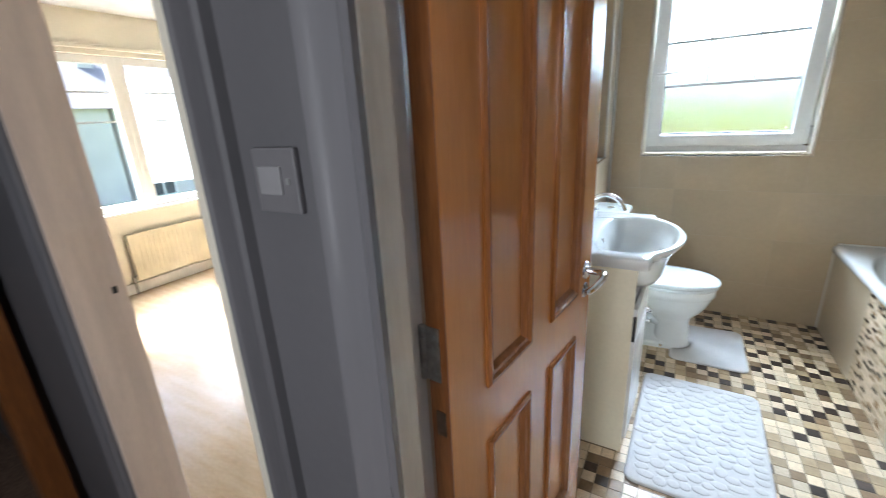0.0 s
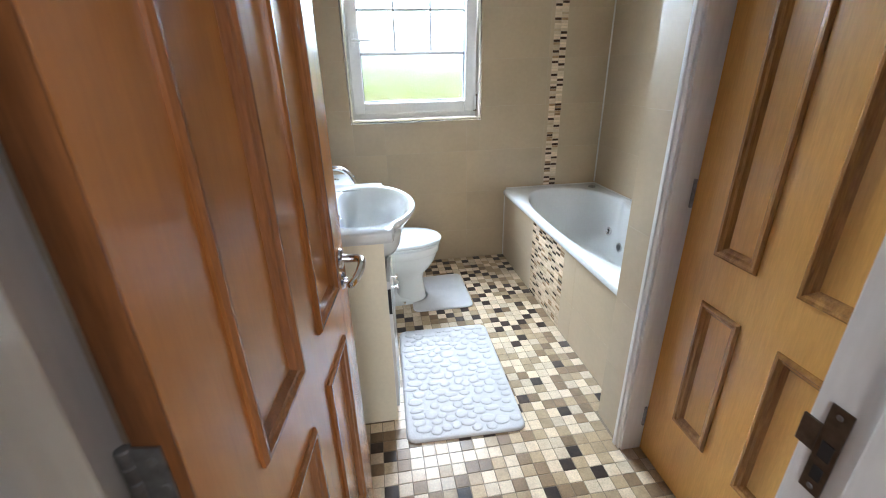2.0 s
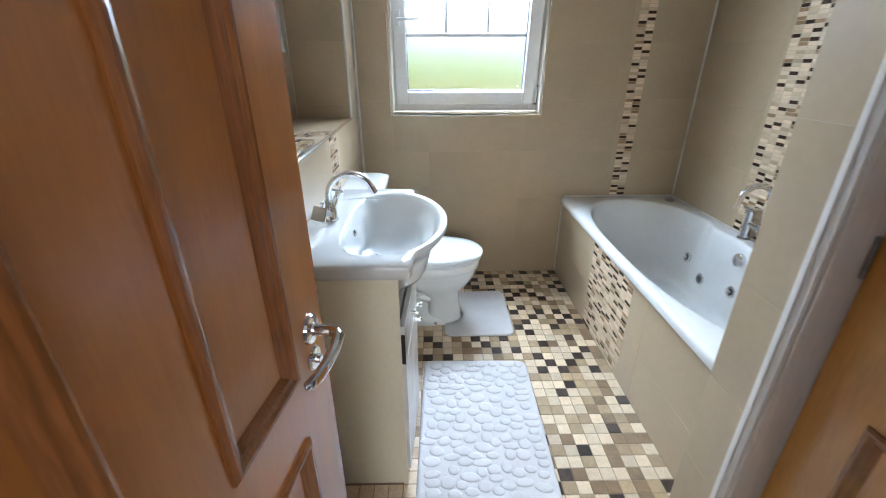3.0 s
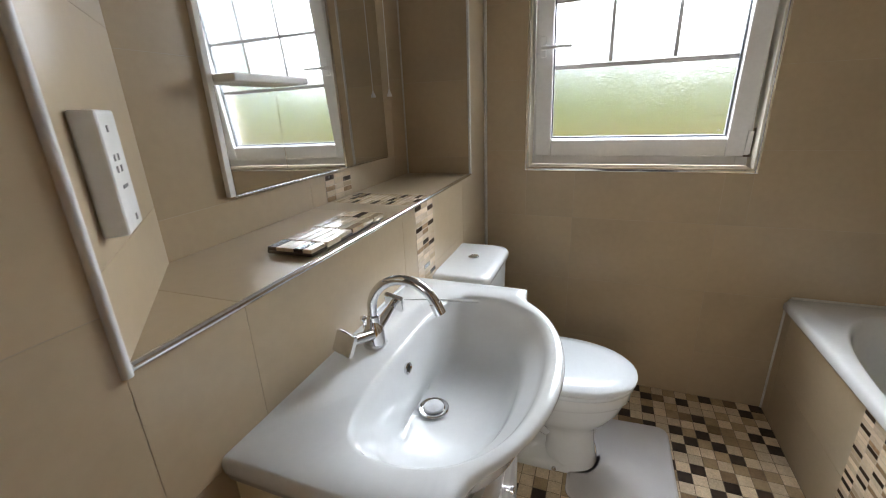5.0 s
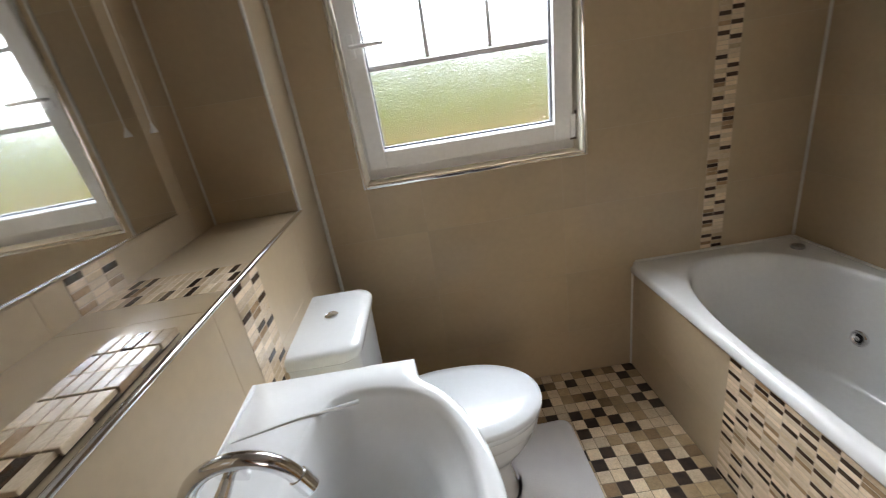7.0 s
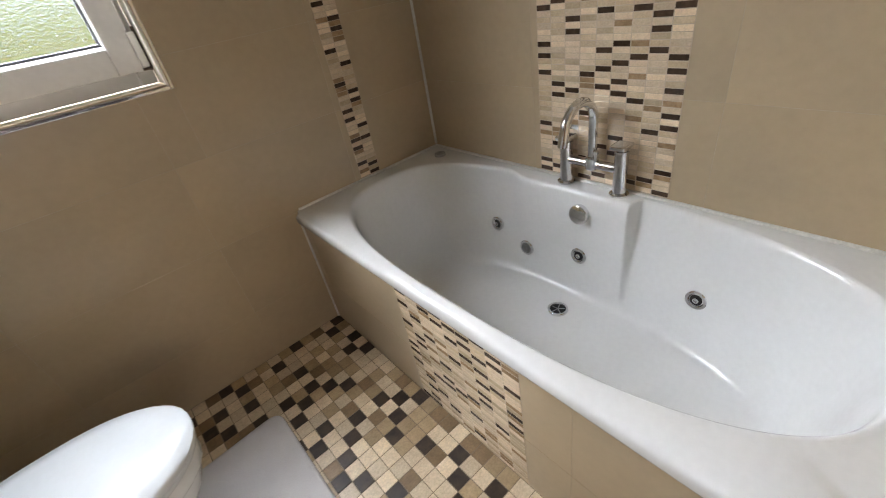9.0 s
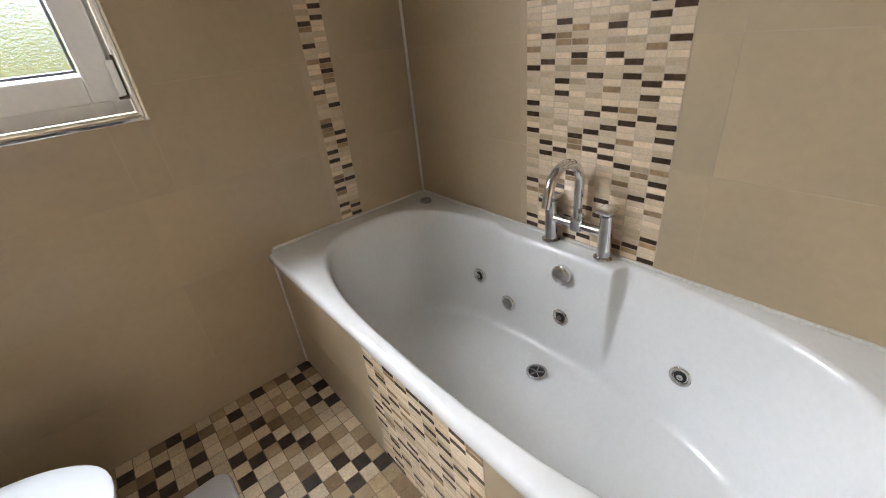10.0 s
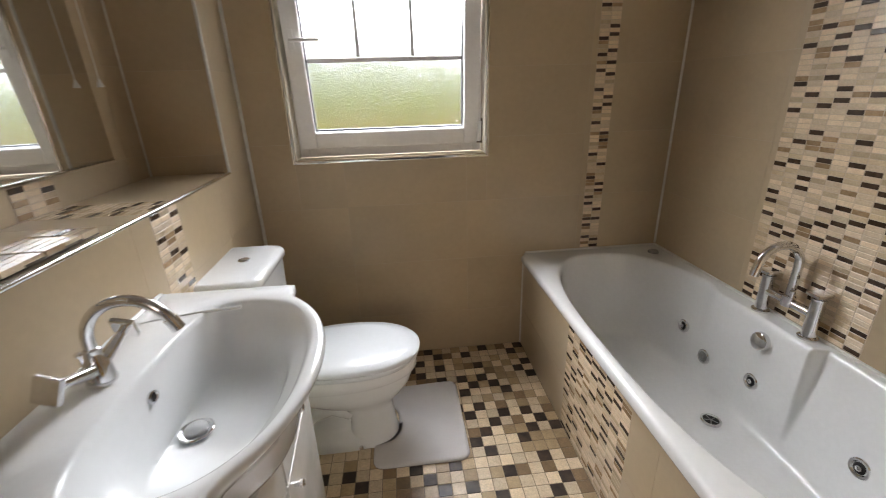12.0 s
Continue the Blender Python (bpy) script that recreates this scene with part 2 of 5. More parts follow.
def lathe(bm, profile, m, n=28):
    """Turns (radius, height) pairs round the local z axis of m."""
    loops = [[m @ Vector((max(r, 1e-4) * math.cos(2 * math.pi * k / n), max(r, 1e-4) * math.sin(2 * math.pi * k / n), h)) for k in range(n)] for r, h in profile]
    loft(bm, loops, True, True)


def facing(at, normal):
    """A pose at a place whose local z is the normal."""
    return Matrix.Translation(at) @ Vector(normal).to_track_quat("Z", "Y").to_matrix().to_4x4()


def arc(centre, radius, a0, a1, u, v, n=12):
    c, u, v = Vector(centre), Vector(u), Vector(v)
    return [c + (u * math.cos(radians(a0 + (a1 - a0) * k / n)) + v * math.sin(radians(a0 + (a1 - a0) * k / n))) * radius for k in range(n + 1)]


TILE_MESHES = {}


def tile_mesh(w, h, depth, edge, materials):
    """A flat piece with eased edges, lying on its local z = 0; shared by all of its size."""
    key = (round(w, 3), round(h, 3), depth, materials.name)
    if key not in TILE_MESHES:
        w, h = key[0], key[1]
        e = min(edge, w / 4, h / 4)
        v = []
        for dx, z in ((0, -0.003), (0, depth - e * 0.6), (e, depth)):
            v += [(-w / 2 + dx, -h / 2 + dx, z), (w / 2 - dx, -h / 2 + dx, z), (w / 2 - dx, h / 2 - dx, z), (-w / 2 + dx, h / 2 - dx, z)]
        f = [(8, 9, 10, 11)]
        for a in (0, 4):
            f += [(a + i, a + (i + 1) % 4, a + 4 + (i + 1) % 4, a + 4 + i) for i in range(4)]
        me = bpy.data.meshes.new("tile")
        me.from_pydata(v, [], f)
        me.materials.append(materials)
        TILE_MESHES[key] = me
    return TILE_MESHES[key]


def piece(name, me, m, parent):
    ob = new(name, me)
    ob.parent = parent
    ob.matrix_parent_inverse = INVERSE.get(parent, Matrix())
    ob.matrix_basis = m
    return ob


def on_plane(at, u, v):
    u, v = Vector(u), Vector(v)
    m = Matrix((u, v, u.cross(v))).transposed().to_4x4()
    m.translation = at
    return m

# ---- large structure ----
NORTH, EAST, PANEL, FACE, LEDGE, NICHE, STUB = 3.572, 1.866, 1.112, -0.228, 1.116, -0.530, 1.017
BACK = 0.0008  # bedding behind the tiles
CEIL = 2.40
WEST_TURN = Matrix.Translation((FACE, 3.31, 0)) @ Matrix.Rotation(radians(1.4), 4, "Z") @ Matrix.Translation((-FACE, -3.31, 0))  # the west wall is not quite square
WIN = (-0.023, 0.900, 1.108, 2.20)  # bathroom window opening: x, x, z, z

floor = structure("floor", boxes(((-0.62, 0.66, -0.12), (2.0, 3.60, -0.0015))), FLOOR_GROUT, "grouted bathroom floor of small cream, tan and dark stone tiles", "floor")
hall_floor = structure("floor_landing", boxes(((-4.4, -1.3, -0.12), (2.6, 0.66, -0.004))), material("brown_carpet", (0.20, 0.13, 0.09), 0.95, spots=0.3, bump=0.6, bump_scale=300), "brown carpeted landing floor", "floor")
structure("ceiling", boxes(((-4.6, -1.5, CEIL), (2.6, 3.82, CEIL + 0.1))), CEILING_PAINT, "white painted ceiling", "ceiling")
n0 = NORTH + BACK
wall_north = structure("wall_north", boxes(
    ((-0.60, n0, -0.1), (WIN[0], n0 + 0.24, CEIL)), ((WIN[1], n0, -0.1), (2.05, n0 + 0.24, CEIL)),
    ((WIN[0], n0, -0.1), (WIN[1], n0 + 0.24, WIN[2])), ((WIN[0], n0, WIN[3]), (WIN[1], n0 + 0.24, CEIL))), TILE_BACK, "bathroom window wall clad in beige tiles", "wall")
wall_east = structure("wall_east", boxes(((EAST + BACK, 1.776, -0.1), (2.05, n0, CEIL)), ((STUB + BACK, 1.598, -0.1), (2.05, 1.776 - BACK, CEIL)),
    ((1.030, 0.80, 2.03), (2.05, 1.598, CEIL)), ((1.030, 0.80, 0), (2.05, 0.888, 2.03)), ((1.45, 0.888, 0), (2.05, 1.598, 2.03))), TILE_BACK,
    "beige tiled bathroom wall beside the bath", "wall")
DIAG = (1.800, 2.093)  # the splayed end of the niche runs between these
bm = boxes(((-0.62, 0.80, -0.1), (FACE - BACK, n0 - 0.01, LEDGE - BACK)), ((-0.62, 2.093, LEDGE), (NICHE - BACK, 3.31 + BACK, CEIL)), ((-0.62, 3.31 + BACK, LEDGE), (FACE - BACK, n0 - 0.01, CEIL)))
loft(bm, [[(-0.62, 0.80, z), (FACE - BACK, 0.80, z), (FACE - BACK, DIAG[0], z), (NICHE, DIAG[1], z), (-0.62, DIAG[1], z)] for z in (LEDGE - 0.001, CEIL)], True, True)
wall_west = structure("wall_west", bm, TILE_BACK, "beige tiled boxed-in wall with a recessed ledge", "wall")
wall_west.matrix_basis = WEST_TURN
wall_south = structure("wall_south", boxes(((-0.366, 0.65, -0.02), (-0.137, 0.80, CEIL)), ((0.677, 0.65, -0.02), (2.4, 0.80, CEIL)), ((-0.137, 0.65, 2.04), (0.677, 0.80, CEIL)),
    ((-1.10, 0.65, 2.04), (-0.366, 0.776, CEIL)), ((-4.4, 0.65, -0.02), (-1.14, 0.776, CEIL))), SHADED_HALL_PAINT, "lilac-grey landing wall beside the doorways, its shade put into the colour", "wall")
structure("wall_landing", boxes(((-4.4, -1.4, -0.02), (2.5, -1.3, CEIL)), ((2.4, -1.3, -0.02), (2.5, 0.65, CEIL)), ((-4.5, -1.4, -0.02), (-4.4, 0.65, CEIL))), SHADED_HALL_PAINT, "plain grey landing wall", "wall")

# bedroom shell
BED = -4.10
structure("wall_bedroom", boxes(((BED - 0.25, 0.776, -0.02), (BED, 0.87, CEIL)), ((BED - 0.25, 3.6, -0.02), (BED, 3.7, CEIL)), ((BED - 0.25, 0.87, -0.02), (BED, 3.6, 0.745)), ((BED - 0.25, 0.87, 2.07), (BED, 3.6, CEIL)),
    ((BED - 0.25, 3.7, -0.02), (-0.625, 3.8, CEIL)), ((-0.69, 0.802, -0.02), (-0.625, 3.7, CEIL))), CREAM_PAINT, "cream painted bedroom wall with a wide window", "wall")
bed_floor = structure("floor_bedroom", boxes(((BED - 0.01, 0.776, -0.12), (-0.62, 3.7, -0.004)), ((-1.10, 0.66, -0.12), (-0.381, 0.776, -0.0045))), LAMINATE, "honey laminate bedroom floor", "floor")
structure("baseboard", boxes(((BED, 0.8, 0), (BED + 0.018, 3.7, 0.10)), bevel=0.004), GLOSS_WHITE, "cream painted bedroom skirting board", "skirting")

# bath panel
bath_panel = structure("bath_panel", boxes(((PANEL + BACK, 1.776, 0), (PANEL + 0.03, NORTH, 0.522))), TILE_BACK, "beige tiled bath panel with a mosaic insert", "bath panel")

# ---- doorway of the bathroom ----
def profile_strip(bm, corners, depth_dir, out_dir, length):
    """A moulded board: its section runs across corners, extruded along length."""
    a = Vector(corners)
    loops = []
    for t in (0, 1):
        loops.append([a + Vector(depth_dir) * d + Vector(out_dir) * o + Vector(length) * t for d, o in
                      ((0, 0), (0, 0.012), (0.006, 0.017), (0.014, 0.013), (0.022, 0.014), (0.055, 0.017), (0.062, 0.021), (0.072, 0.021), (0.078, 0.016), (0.082, 0))])
    loft(bm, loops, True, True)


frame_1 = thing("door_frame", (0.27, 0.725, 0), "white gloss painted bathroom door frame with moulded architrave", "door frame", kind="structure")
for name, x0, x1 in (("jamb", -0.137, -0.115), ("jamb", 0.655, 0.677)):
    part(name, boxes(((x0, 0.646, 0), (x1, 0.802, 2.02)), bevel=0.002), GLOSS_WHITE, frame_1)
part("head", boxes(((-0.137, 0.646, 2.02), (0.677, 0.802, 2.04)), bevel=0.002), GLOSS_WHITE, frame_1)
for x0, x1 in ((-0.115, -0.090), (0.643, 0.655)):
    part("door_stop", boxes(((x0, 0.647, 0), (x1, 0.735, 2.02)), bevel=0.003), GLOSS_WHITE, frame_1)
# architraves on the landing side hold their shade in the colour
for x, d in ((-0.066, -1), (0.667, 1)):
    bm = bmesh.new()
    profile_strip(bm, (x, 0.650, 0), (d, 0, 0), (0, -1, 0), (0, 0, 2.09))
    part("architrave", bm, SHADED_HALL_GLOSS, frame_1, "gloss architrave in shaded lilac-grey", smooth=30)
bm = boxes(((0.6525, 0.757, 0.905), (0.655, 0.783, 1.04)), bevel=0.0008)
box(bm, (0.6515, 0.783, 0.962), (0.655, 0.806, 1.005), 0.0008)
strike = part("strike_plate", bm, BRONZE, frame_1, "dull bronze strike plate")
part("keyhole", boxes(((0.6510, 0.762, 0.962), (0.6524, 0.776, 0.987)), ((0.6510, 0.763, 0.928), (0.6524, 0.775, 0.948))), DARK, strike)
for z in (0.915, 1.028):
    bm = bmesh.new()
    lathe(bm, [(0.004, 0), (0.0035, 0.0015)], facing((0.6525, 0.770, z), (-1, 0, 0)), 10)
    part("screw", bm, STEEL, strike)

# ---- doors ----
def panelled_leaf(width, height, depth, panels, mould):
    """A door leaf in local metres: x along the width, y through it (front at y = 0), with fielded panels behind raised mouldings."""
    bm = bmesh.new()
    xs = sorted({0.0, width, *[v for p in panels for v in p[:2]]})
    zs = sorted({0.0, height, *[v for p in panels for v in p[2:]]})
    for a, b in zip(xs, xs[1:]):
        for c, d in zip(zs, zs[1:]):
            if any(p[0] <= a and b <= p[1] and p[2] <= c and d <= p[3] for p in panels):
                box(bm, (a, 0.008, c), (b, depth - 0.008, d))
            else:
                box(bm, (a, 0, c), (b, depth, d))
    bmesh.ops.remove_doubles(bm, verts=bm.verts[:], dist=0.0001)
    mouldings = []
    for p in panels:
        for front in (True, False):
            bm2 = bmesh.new()
            loops = []
            for inset, out in ((-0.004, 0.0), (-0.004, 0.005), (0.002, 0.0095), (0.008, 0.009), (0.013, 0.004), (0.020, 0.002), (0.026, -0.004), (0.030, -0.0078)):
                y = -out if front else depth + out
                loops.append([(p[0] + inset, y, p[2] + inset), (p[1] - inset, y, p[2] + inset), (p[1] - inset, y, p[3] - inset), (p[0] + inset, y, p[3] - inset)])
            loft(bm2, loops)
            mouldings.append(bm2)
    return bm, mouldings


DOOR_PANELS = [(0.123, 0.309, 0.215, 0.793), (0.431, 0.612, 0.215, 0.793), (0.123, 0.309, 0.930, 1.86), (0.431, 0.612, 0.930, 1.86)]
door_1 = thing("door_1", (-0.08, 0.79, 0.0), "open varnished brown wooden bathroom door with four panels", "door", kind="structure")
OPEN = Matrix.Translation((-0.062, 0.788, 0.006)) @ Matrix.Rotation(radians(83.1), 4, "Z")
leaf, mouldings = panelled_leaf(0.735, 1.98, 0.040, DOOR_PANELS, 0.03)
leaf.transform(OPEN)
part("leaf", leaf, WOOD, door_1)
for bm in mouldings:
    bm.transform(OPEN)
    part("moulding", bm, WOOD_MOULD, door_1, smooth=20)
# hinge edge overlaid in a darker brown than the leaf
bm = boxes(((-0.0025, 0.0006, 0.0), (-0.0002, 0.0394, 1.978)))
bm.transform(OPEN)
part("hinge_edge", bm, WOOD_EDGE, door_1, "darker brown hinge edge")


def butt_hinge(parent, z):
    """On the hinge edge of a leaf, in the leaf's own metres: x along its width, y through it."""
    bm = boxes(((-0.0055, 0.013, z - 0.05), (-0.0026, 0.040, z + 0.05)), bevel=0.0006)
    box(bm, (-0.034, 0.0525, z - 0.05), (-0.004, 0.0545, z + 0.05), 0.0006)
    bm.transform(OPEN)
    hinge = part("hinge", bm, STEEL, parent, "grey steel butt hinge")
    bm = bmesh.new()
    for k in range(5):
        lathe(bm, [(0.0055, 0.0), (0.0072, 0.001), (0.0072, 0.018), (0.0055, 0.0195)], Matrix.Translation((-0.004, 0.0465, z - 0.05 + 0.020 * k)), 14)
    bm.transform(OPEN)
    part("knuckle", bm, STEEL, hinge, smooth=40)
    for dz in (-0.034, 0.0, 0.034):
        bm = bmesh.new()
        lathe(bm, [(0.0045, 0), (0.004, 0.0012), (0.001, 0.0008)], facing((-0.0055, 0.024 - 0.004 * (dz == 0), z + dz), (-1, 0, 0)), 12)
        bm.transform(OPEN)
        part("screw", bm, STEEL, hinge)


for z in (1.055, 0.24, 1.78):
    butt_hinge(door_1, z)
bm = boxes(((-0.0042, 0.008, 0.895), (-0.0024, 0.028, 0.945)), bevel=0.0006)
bm.transform(OPEN)
part("latch_plate", bm, BRONZE, door_1, "bronze plate let into the door edge")


def lever_handle(parent, m):
    """Rose, neck and curved lever in local metres: z out of the door, x towards the hinge."""
    bm = bmesh.new()
    lathe(bm, [(0.026, 0), (0.027, 0.003), (0.025, 0.008), (0.012, 0.010), (0.0105, 0.014), (0.0105, 0.045)], m, 32)
    rose = part("rose", bm, CHROME, parent, "chrome door handle rose", smooth=35)
    pts = [m @ Vector(p) for p in ((0, 0, 0.040), (-0.004, 0, 0.052), (-0.018, 0.001, 0.060), (-0.045, -0.002, 0.0625), (-0.075, -0.006, 0.061), (-0.100, -0.011, 0.056), (-0.118, -0.014, 0.049), (-0.123, -0.014, 0.044))]
    bm = bmesh.new()
    tube(bm, pts, [0.0105, 0.0105, 0.0102, 0.0098, 0.0096, 0.0095, 0.0090, 0.006], 16)
    part("lever", bm, CHROME, parent, "curved chrome lever", smooth=50)
    bm = bmesh.new()
    lathe(bm, [(0.022, 0), (0.023, 0.003), (0.020, 0.007), (0.009, 0.0075), (0.008, 0.012), (0.0075, 0.016)], m @ Matrix.Translation((0, -0.062, 0)), 28)
    part("thumb_turn_rose", bm, CHROME, parent, smooth=35)


lever_handle(door_1, OPEN @ Matrix.Translation((0.680, 0, 0.982)) @ on_plane((0, 0, 0), (1, 0, 0), (0, 0, 1)))

door_2 = thing("door_2", (1.1, 1.24, 0.0), "closed honey-varnished wooden cupboard door with four panels", "door", kind="structure")
CUP = Matrix(((0, 1, 0, 1.087), (-1, 0, 0, 1.571), (0, 0, 1, 0.006), (0, 0, 0, 1)))
leaf, mouldings = panelled_leaf(0.672, 1.98, 0.038, [(0.130, 0.266, 0.278, 0.747), (0.388, 0.538, 0.278, 0.747), (0.130, 0.266, 0.908, 1.86), (0.388, 0.538, 0.908, 1.86)], 0.03)
leaf.transform(CUP)
part("leaf", leaf, WOOD_LIGHT, door_2)
for bm in mouldings:
    bm.transform(CUP)
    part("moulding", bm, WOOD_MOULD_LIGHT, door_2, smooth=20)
for z in (0.17, 1.06, 1.78):
    bm = bmesh.new()
    lathe(bm, [(0.004, -0.045), (0.0055, -0.043), (0.0055, 0.043), (0.004, 0.045)], Matrix.Translation((1.080, 1.5715, z)), 12)
    part("hinge", bm, STEEL, door_2, "steel hinge knuckle", smooth=40)
frame_2 = thing("cupboard_frame", (1.06, 1.22, 0), "white gloss painted frame round the cupboard door", "door frame", kind="structure")
for y, d in ((1.574, 1), (0.896, -1)):
    part("jamb", boxes(((1.0080, min(y, y + 0.024 * d), 0), (1.130, max(y, y + 0.024 * d), 2.02)), bevel=0.003), GLOSS_WHITE, frame_2)
bm = boxes(((1.000, 1.582, 0), (1.0079, 1.618, 2.05)), ((0.995, 1.600, 0), (1.003, 1.617, 2.05)), bevel=0.003)
part("architrave", bm, GLOSS_WHITE, frame_2)
part("head", boxes(((1.008, 0.874, 2.0), (1.130, 1.597, 2.03)), bevel=0.003), GLOSS_WHITE, frame_2)

# ---- bathroom window ----
window_1 = thing("window_1", (0.444, 3.66, WIN[2]), "white plastic window with patterned glass and glazing bars", "window", kind="structure")
X0, X1, Z0, Z1 = WIN
FY = NORTH + 0.085


def ring(bm, x0, x1, z0, z1, w, y0, y1, bevel=0.004):
    box(bm, (x0, y0, z0), (x0 + w, y1, z1), bevel)
    box(bm, (x1 - w, y0, z0), (x1, y1, z1), bevel)
    box(bm, (x0 + w, y0, z0), (x1 - w, y1, z0 + w), bevel)
    box(bm, (x0 + w, y0, z1 - w), (x1 - w, y1, z1), bevel)


bm = bmesh.new()
ring(bm, X0 + 0.008, X1 - 0.008, Z0 + 0.008, Z1, 0.045, FY + 0.016, FY + 0.075)
box(bm, (X0 + 0.053, FY + 0.064, Z0 + 0.0535), (X1 - 0.053, FY + 0.075, Z0 + 0.095))
outer = part("window_frame", bm, UPVC, window_1)
bm = bmesh.new()
ring(bm, X0 + 0.022, X1 - 0.024, Z0 + 0.052, Z1 - 0.03, 0.076, FY - 0.012, FY + 0.06, 0.006)
sash = part("sash", bm, UPVC, window_1)
TILTED = Matrix.Translation((0, FY + 0.03, Z0 + 0.072)) @ Matrix.Rotation(radians(5.7), 4, "X") @ Matrix.Translation((0, -FY - 0.03, -Z0 - 0.072))  # sash ajar at the top
GX0, GX1, GZ0, GZ1 = 0.073, 0.797, 1.241, 2.102
bm = bmesh.new()
ring(bm, GX0, GX1, GZ0, GZ1, 0.007, FY + 0.010, FY + 0.03, 0.0)
part("seal", bm, SEAL, sash)
bm = bmesh.new()
box(bm, (GX0 + 0.006, FY + 0.026, GZ0 + 0.006), (GX1 - 0.006, FY + 0.030, GZ1 - 0.006))
pane = part("pane", bm, FROSTED, window_1, "patterned obscure glass")
pane.visible_shadow = False
for z in (1.553, 1.815):
    part("glazing_bar", boxes(((GX0 + 0.007, FY + 0.0205, z - 0.009), (GX1 - 0.007, FY + 0.0255, z + 0.009)), bevel=0.0015), BAR, window_1)
for x in (0.313, 0.562):
    part("glazing_bar", boxes(((x - 0.008, FY + 0.0195, 1.566), (x + 0.008, FY + 0.0250, GZ1 - 0.007)), bevel=0.0015), BAR, window_1)
bm = boxes(((0.018, FY - 0.020, 1.600), (0.044, FY - 0.0125, 1.685)), bevel=0.004)
handle = part("handle_plate", bm, UPVC, window_1)
bm = bmesh.new()
tube(bm, [(0.033, FY - 0.020, 1.638), (0.033, FY - 0.048, 1.638)], 0.008, 12)
tube(bm, [(0.028, FY - 0.048, 1.639), (0.07, FY - 0.052, 1.640), (0.155, FY - 0.048, 1.640)], [0.0085, 0.0075, 0.006], 12)
part("handle_lever", bm, UPVC, handle, smooth=50)
bm = boxes(((X1 - 0.034, FY - 0.026, 1.172), (X1 - 0.014, FY - 0.010, 1.268)), bevel=0.004)
hinge = part("hinge", bm, UPVC, window_1, "cream window hinge with brassy pin")
bm = bmesh.new()
tube(bm, [(X1 - 0.013, FY - 0.016, 1.160), (X1 - 0.013, FY - 0.016, 1.280)], 0.0045, 10)
tube(bm, [(X1 - 0.036, FY - 0.022, 1.166), (X1 - 0.010, FY - 0.022, 1.166)], 0.004, 8)
part("pin", bm, BRONZE, hinge, smooth=40)
for o in window_1.children:
    if o is not outer:
        o.data.transform(TILTED)
handle.children[0].data.transform(TILTED)
hinge.children[0].data.transform(TILTED)
for o in sash.children:
    o.data.transform(TILTED)
bm = boxes(((X0 + 0.006, NORTH + 0.002, Z0 - 0.004), (X1 - 0.006, FY + 0.012, Z0 + 0.006)))
part("window_sill", bm, TILE, window_1)
for x0, x1 in ((X0, X0 + 0.0075), (X1 - 0.0075, X1)):
    part("reveal", boxes(((x0, NORTH + 0.002, Z0), (x1, FY + 0.012, Z1))), CREAM_PAINT, window_1)
part("reveal", boxes(((X0, NORTH + 0.002, Z1 - 0.006), (X1, FY + 0.012, Z1 + 0.002))), TILE, window_1)
bm = bmesh.new()
ring(bm, X0 - 0.010, X1 + 0.010, Z0 - 0.010, Z1 + 0.010, 0.012, NORTH - 0.008, NORTH + 0.004, 0.003)
part("tile_trim", bm, CHROME, window_1, "polished metal tile edge trim")

# ---- trims of the ledge and corners ----
def trim(name, pts, r, material_, label):
    bm = bmesh.new()
    tube(bm, pts, r, 10)
    return structure(name, bm, material_, label, "trim", 40)


trim("trim_ledge", [(FACE - 0.001, 1.805, LEDGE - 0.001), (FACE - 0.001, 3.312, LEDGE - 0.001)], 0.0065, CHROME, "polished metal trim along the tiled ledge").matrix_basis = WEST_TURN
trim("trim_niche", [(FACE - 0.001, 3.312, LEDGE), (FACE - 0.001, 3.312, CEIL)], 0.0065, SILICONE, "white trim on the niche corner").matrix_basis = WEST_TURN
trim("trim_niche", [(FACE - 0.001, 1.798, LEDGE - 0.01), (FACE - 0.001, 1.798, CEIL)], 0.0075, PLASTIC, "white trim on the niche corner").matrix_basis = WEST_TURN
trim("trim_corner", [(FACE + 0.000, NORTH - 0.002, 0.0), (FACE + 0.000, NORTH - 0.002, CEIL)], 0.008, SILICONE, "white sealant in the wall corner")
trim("trim_corner", [(EAST - 0.002, NORTH - 0.002, 0.58), (EAST - 0.002, NORTH - 0.002, CEIL)], 0.0065, SILICONE, "white sealant in the wall corner")
trim("trim_corner", [(NICHE + 0.002, 3.308, LEDGE), (NICHE + 0.002, 3.308, CEIL)], 0.004, SILICONE, "white sealant in the niche corner").matrix_basis = WEST_TURN
trim("trim_bath", [(PANEL - 0.0, NORTH - 0.002, 0.0), (PANEL - 0.0, NORTH - 0.002, 0.53)], 0.0065, SILICONE, "white sealant beside the bath panel")
trim("trim_bath", [(PANEL + 0.01, NORTH - 0.002, 0.569), (EAST - 0.002, NORTH - 0.002, 0.569), (EAST - 0.002, 1.778, 0.569)], 0.006, SILICONE, "white sealant round the bath rim")

# ---- bath ----
bath = thing("bath", (1.49, 2.67, 0), "white acrylic whirlpool bath in a tiled surround", "bath")
BX, BY = 1.486, 2.690
NOTCH = math.atan2(2.545 - BY, 0.345)
ANGLES = sorted([2 * math.pi * k / 220 for k in range(220)] + [(NOTCH + 0.0045 * (k - 20) + 0.0011) % (2 * math.pi) for k in range(41)])
NB = len(ANGLES)


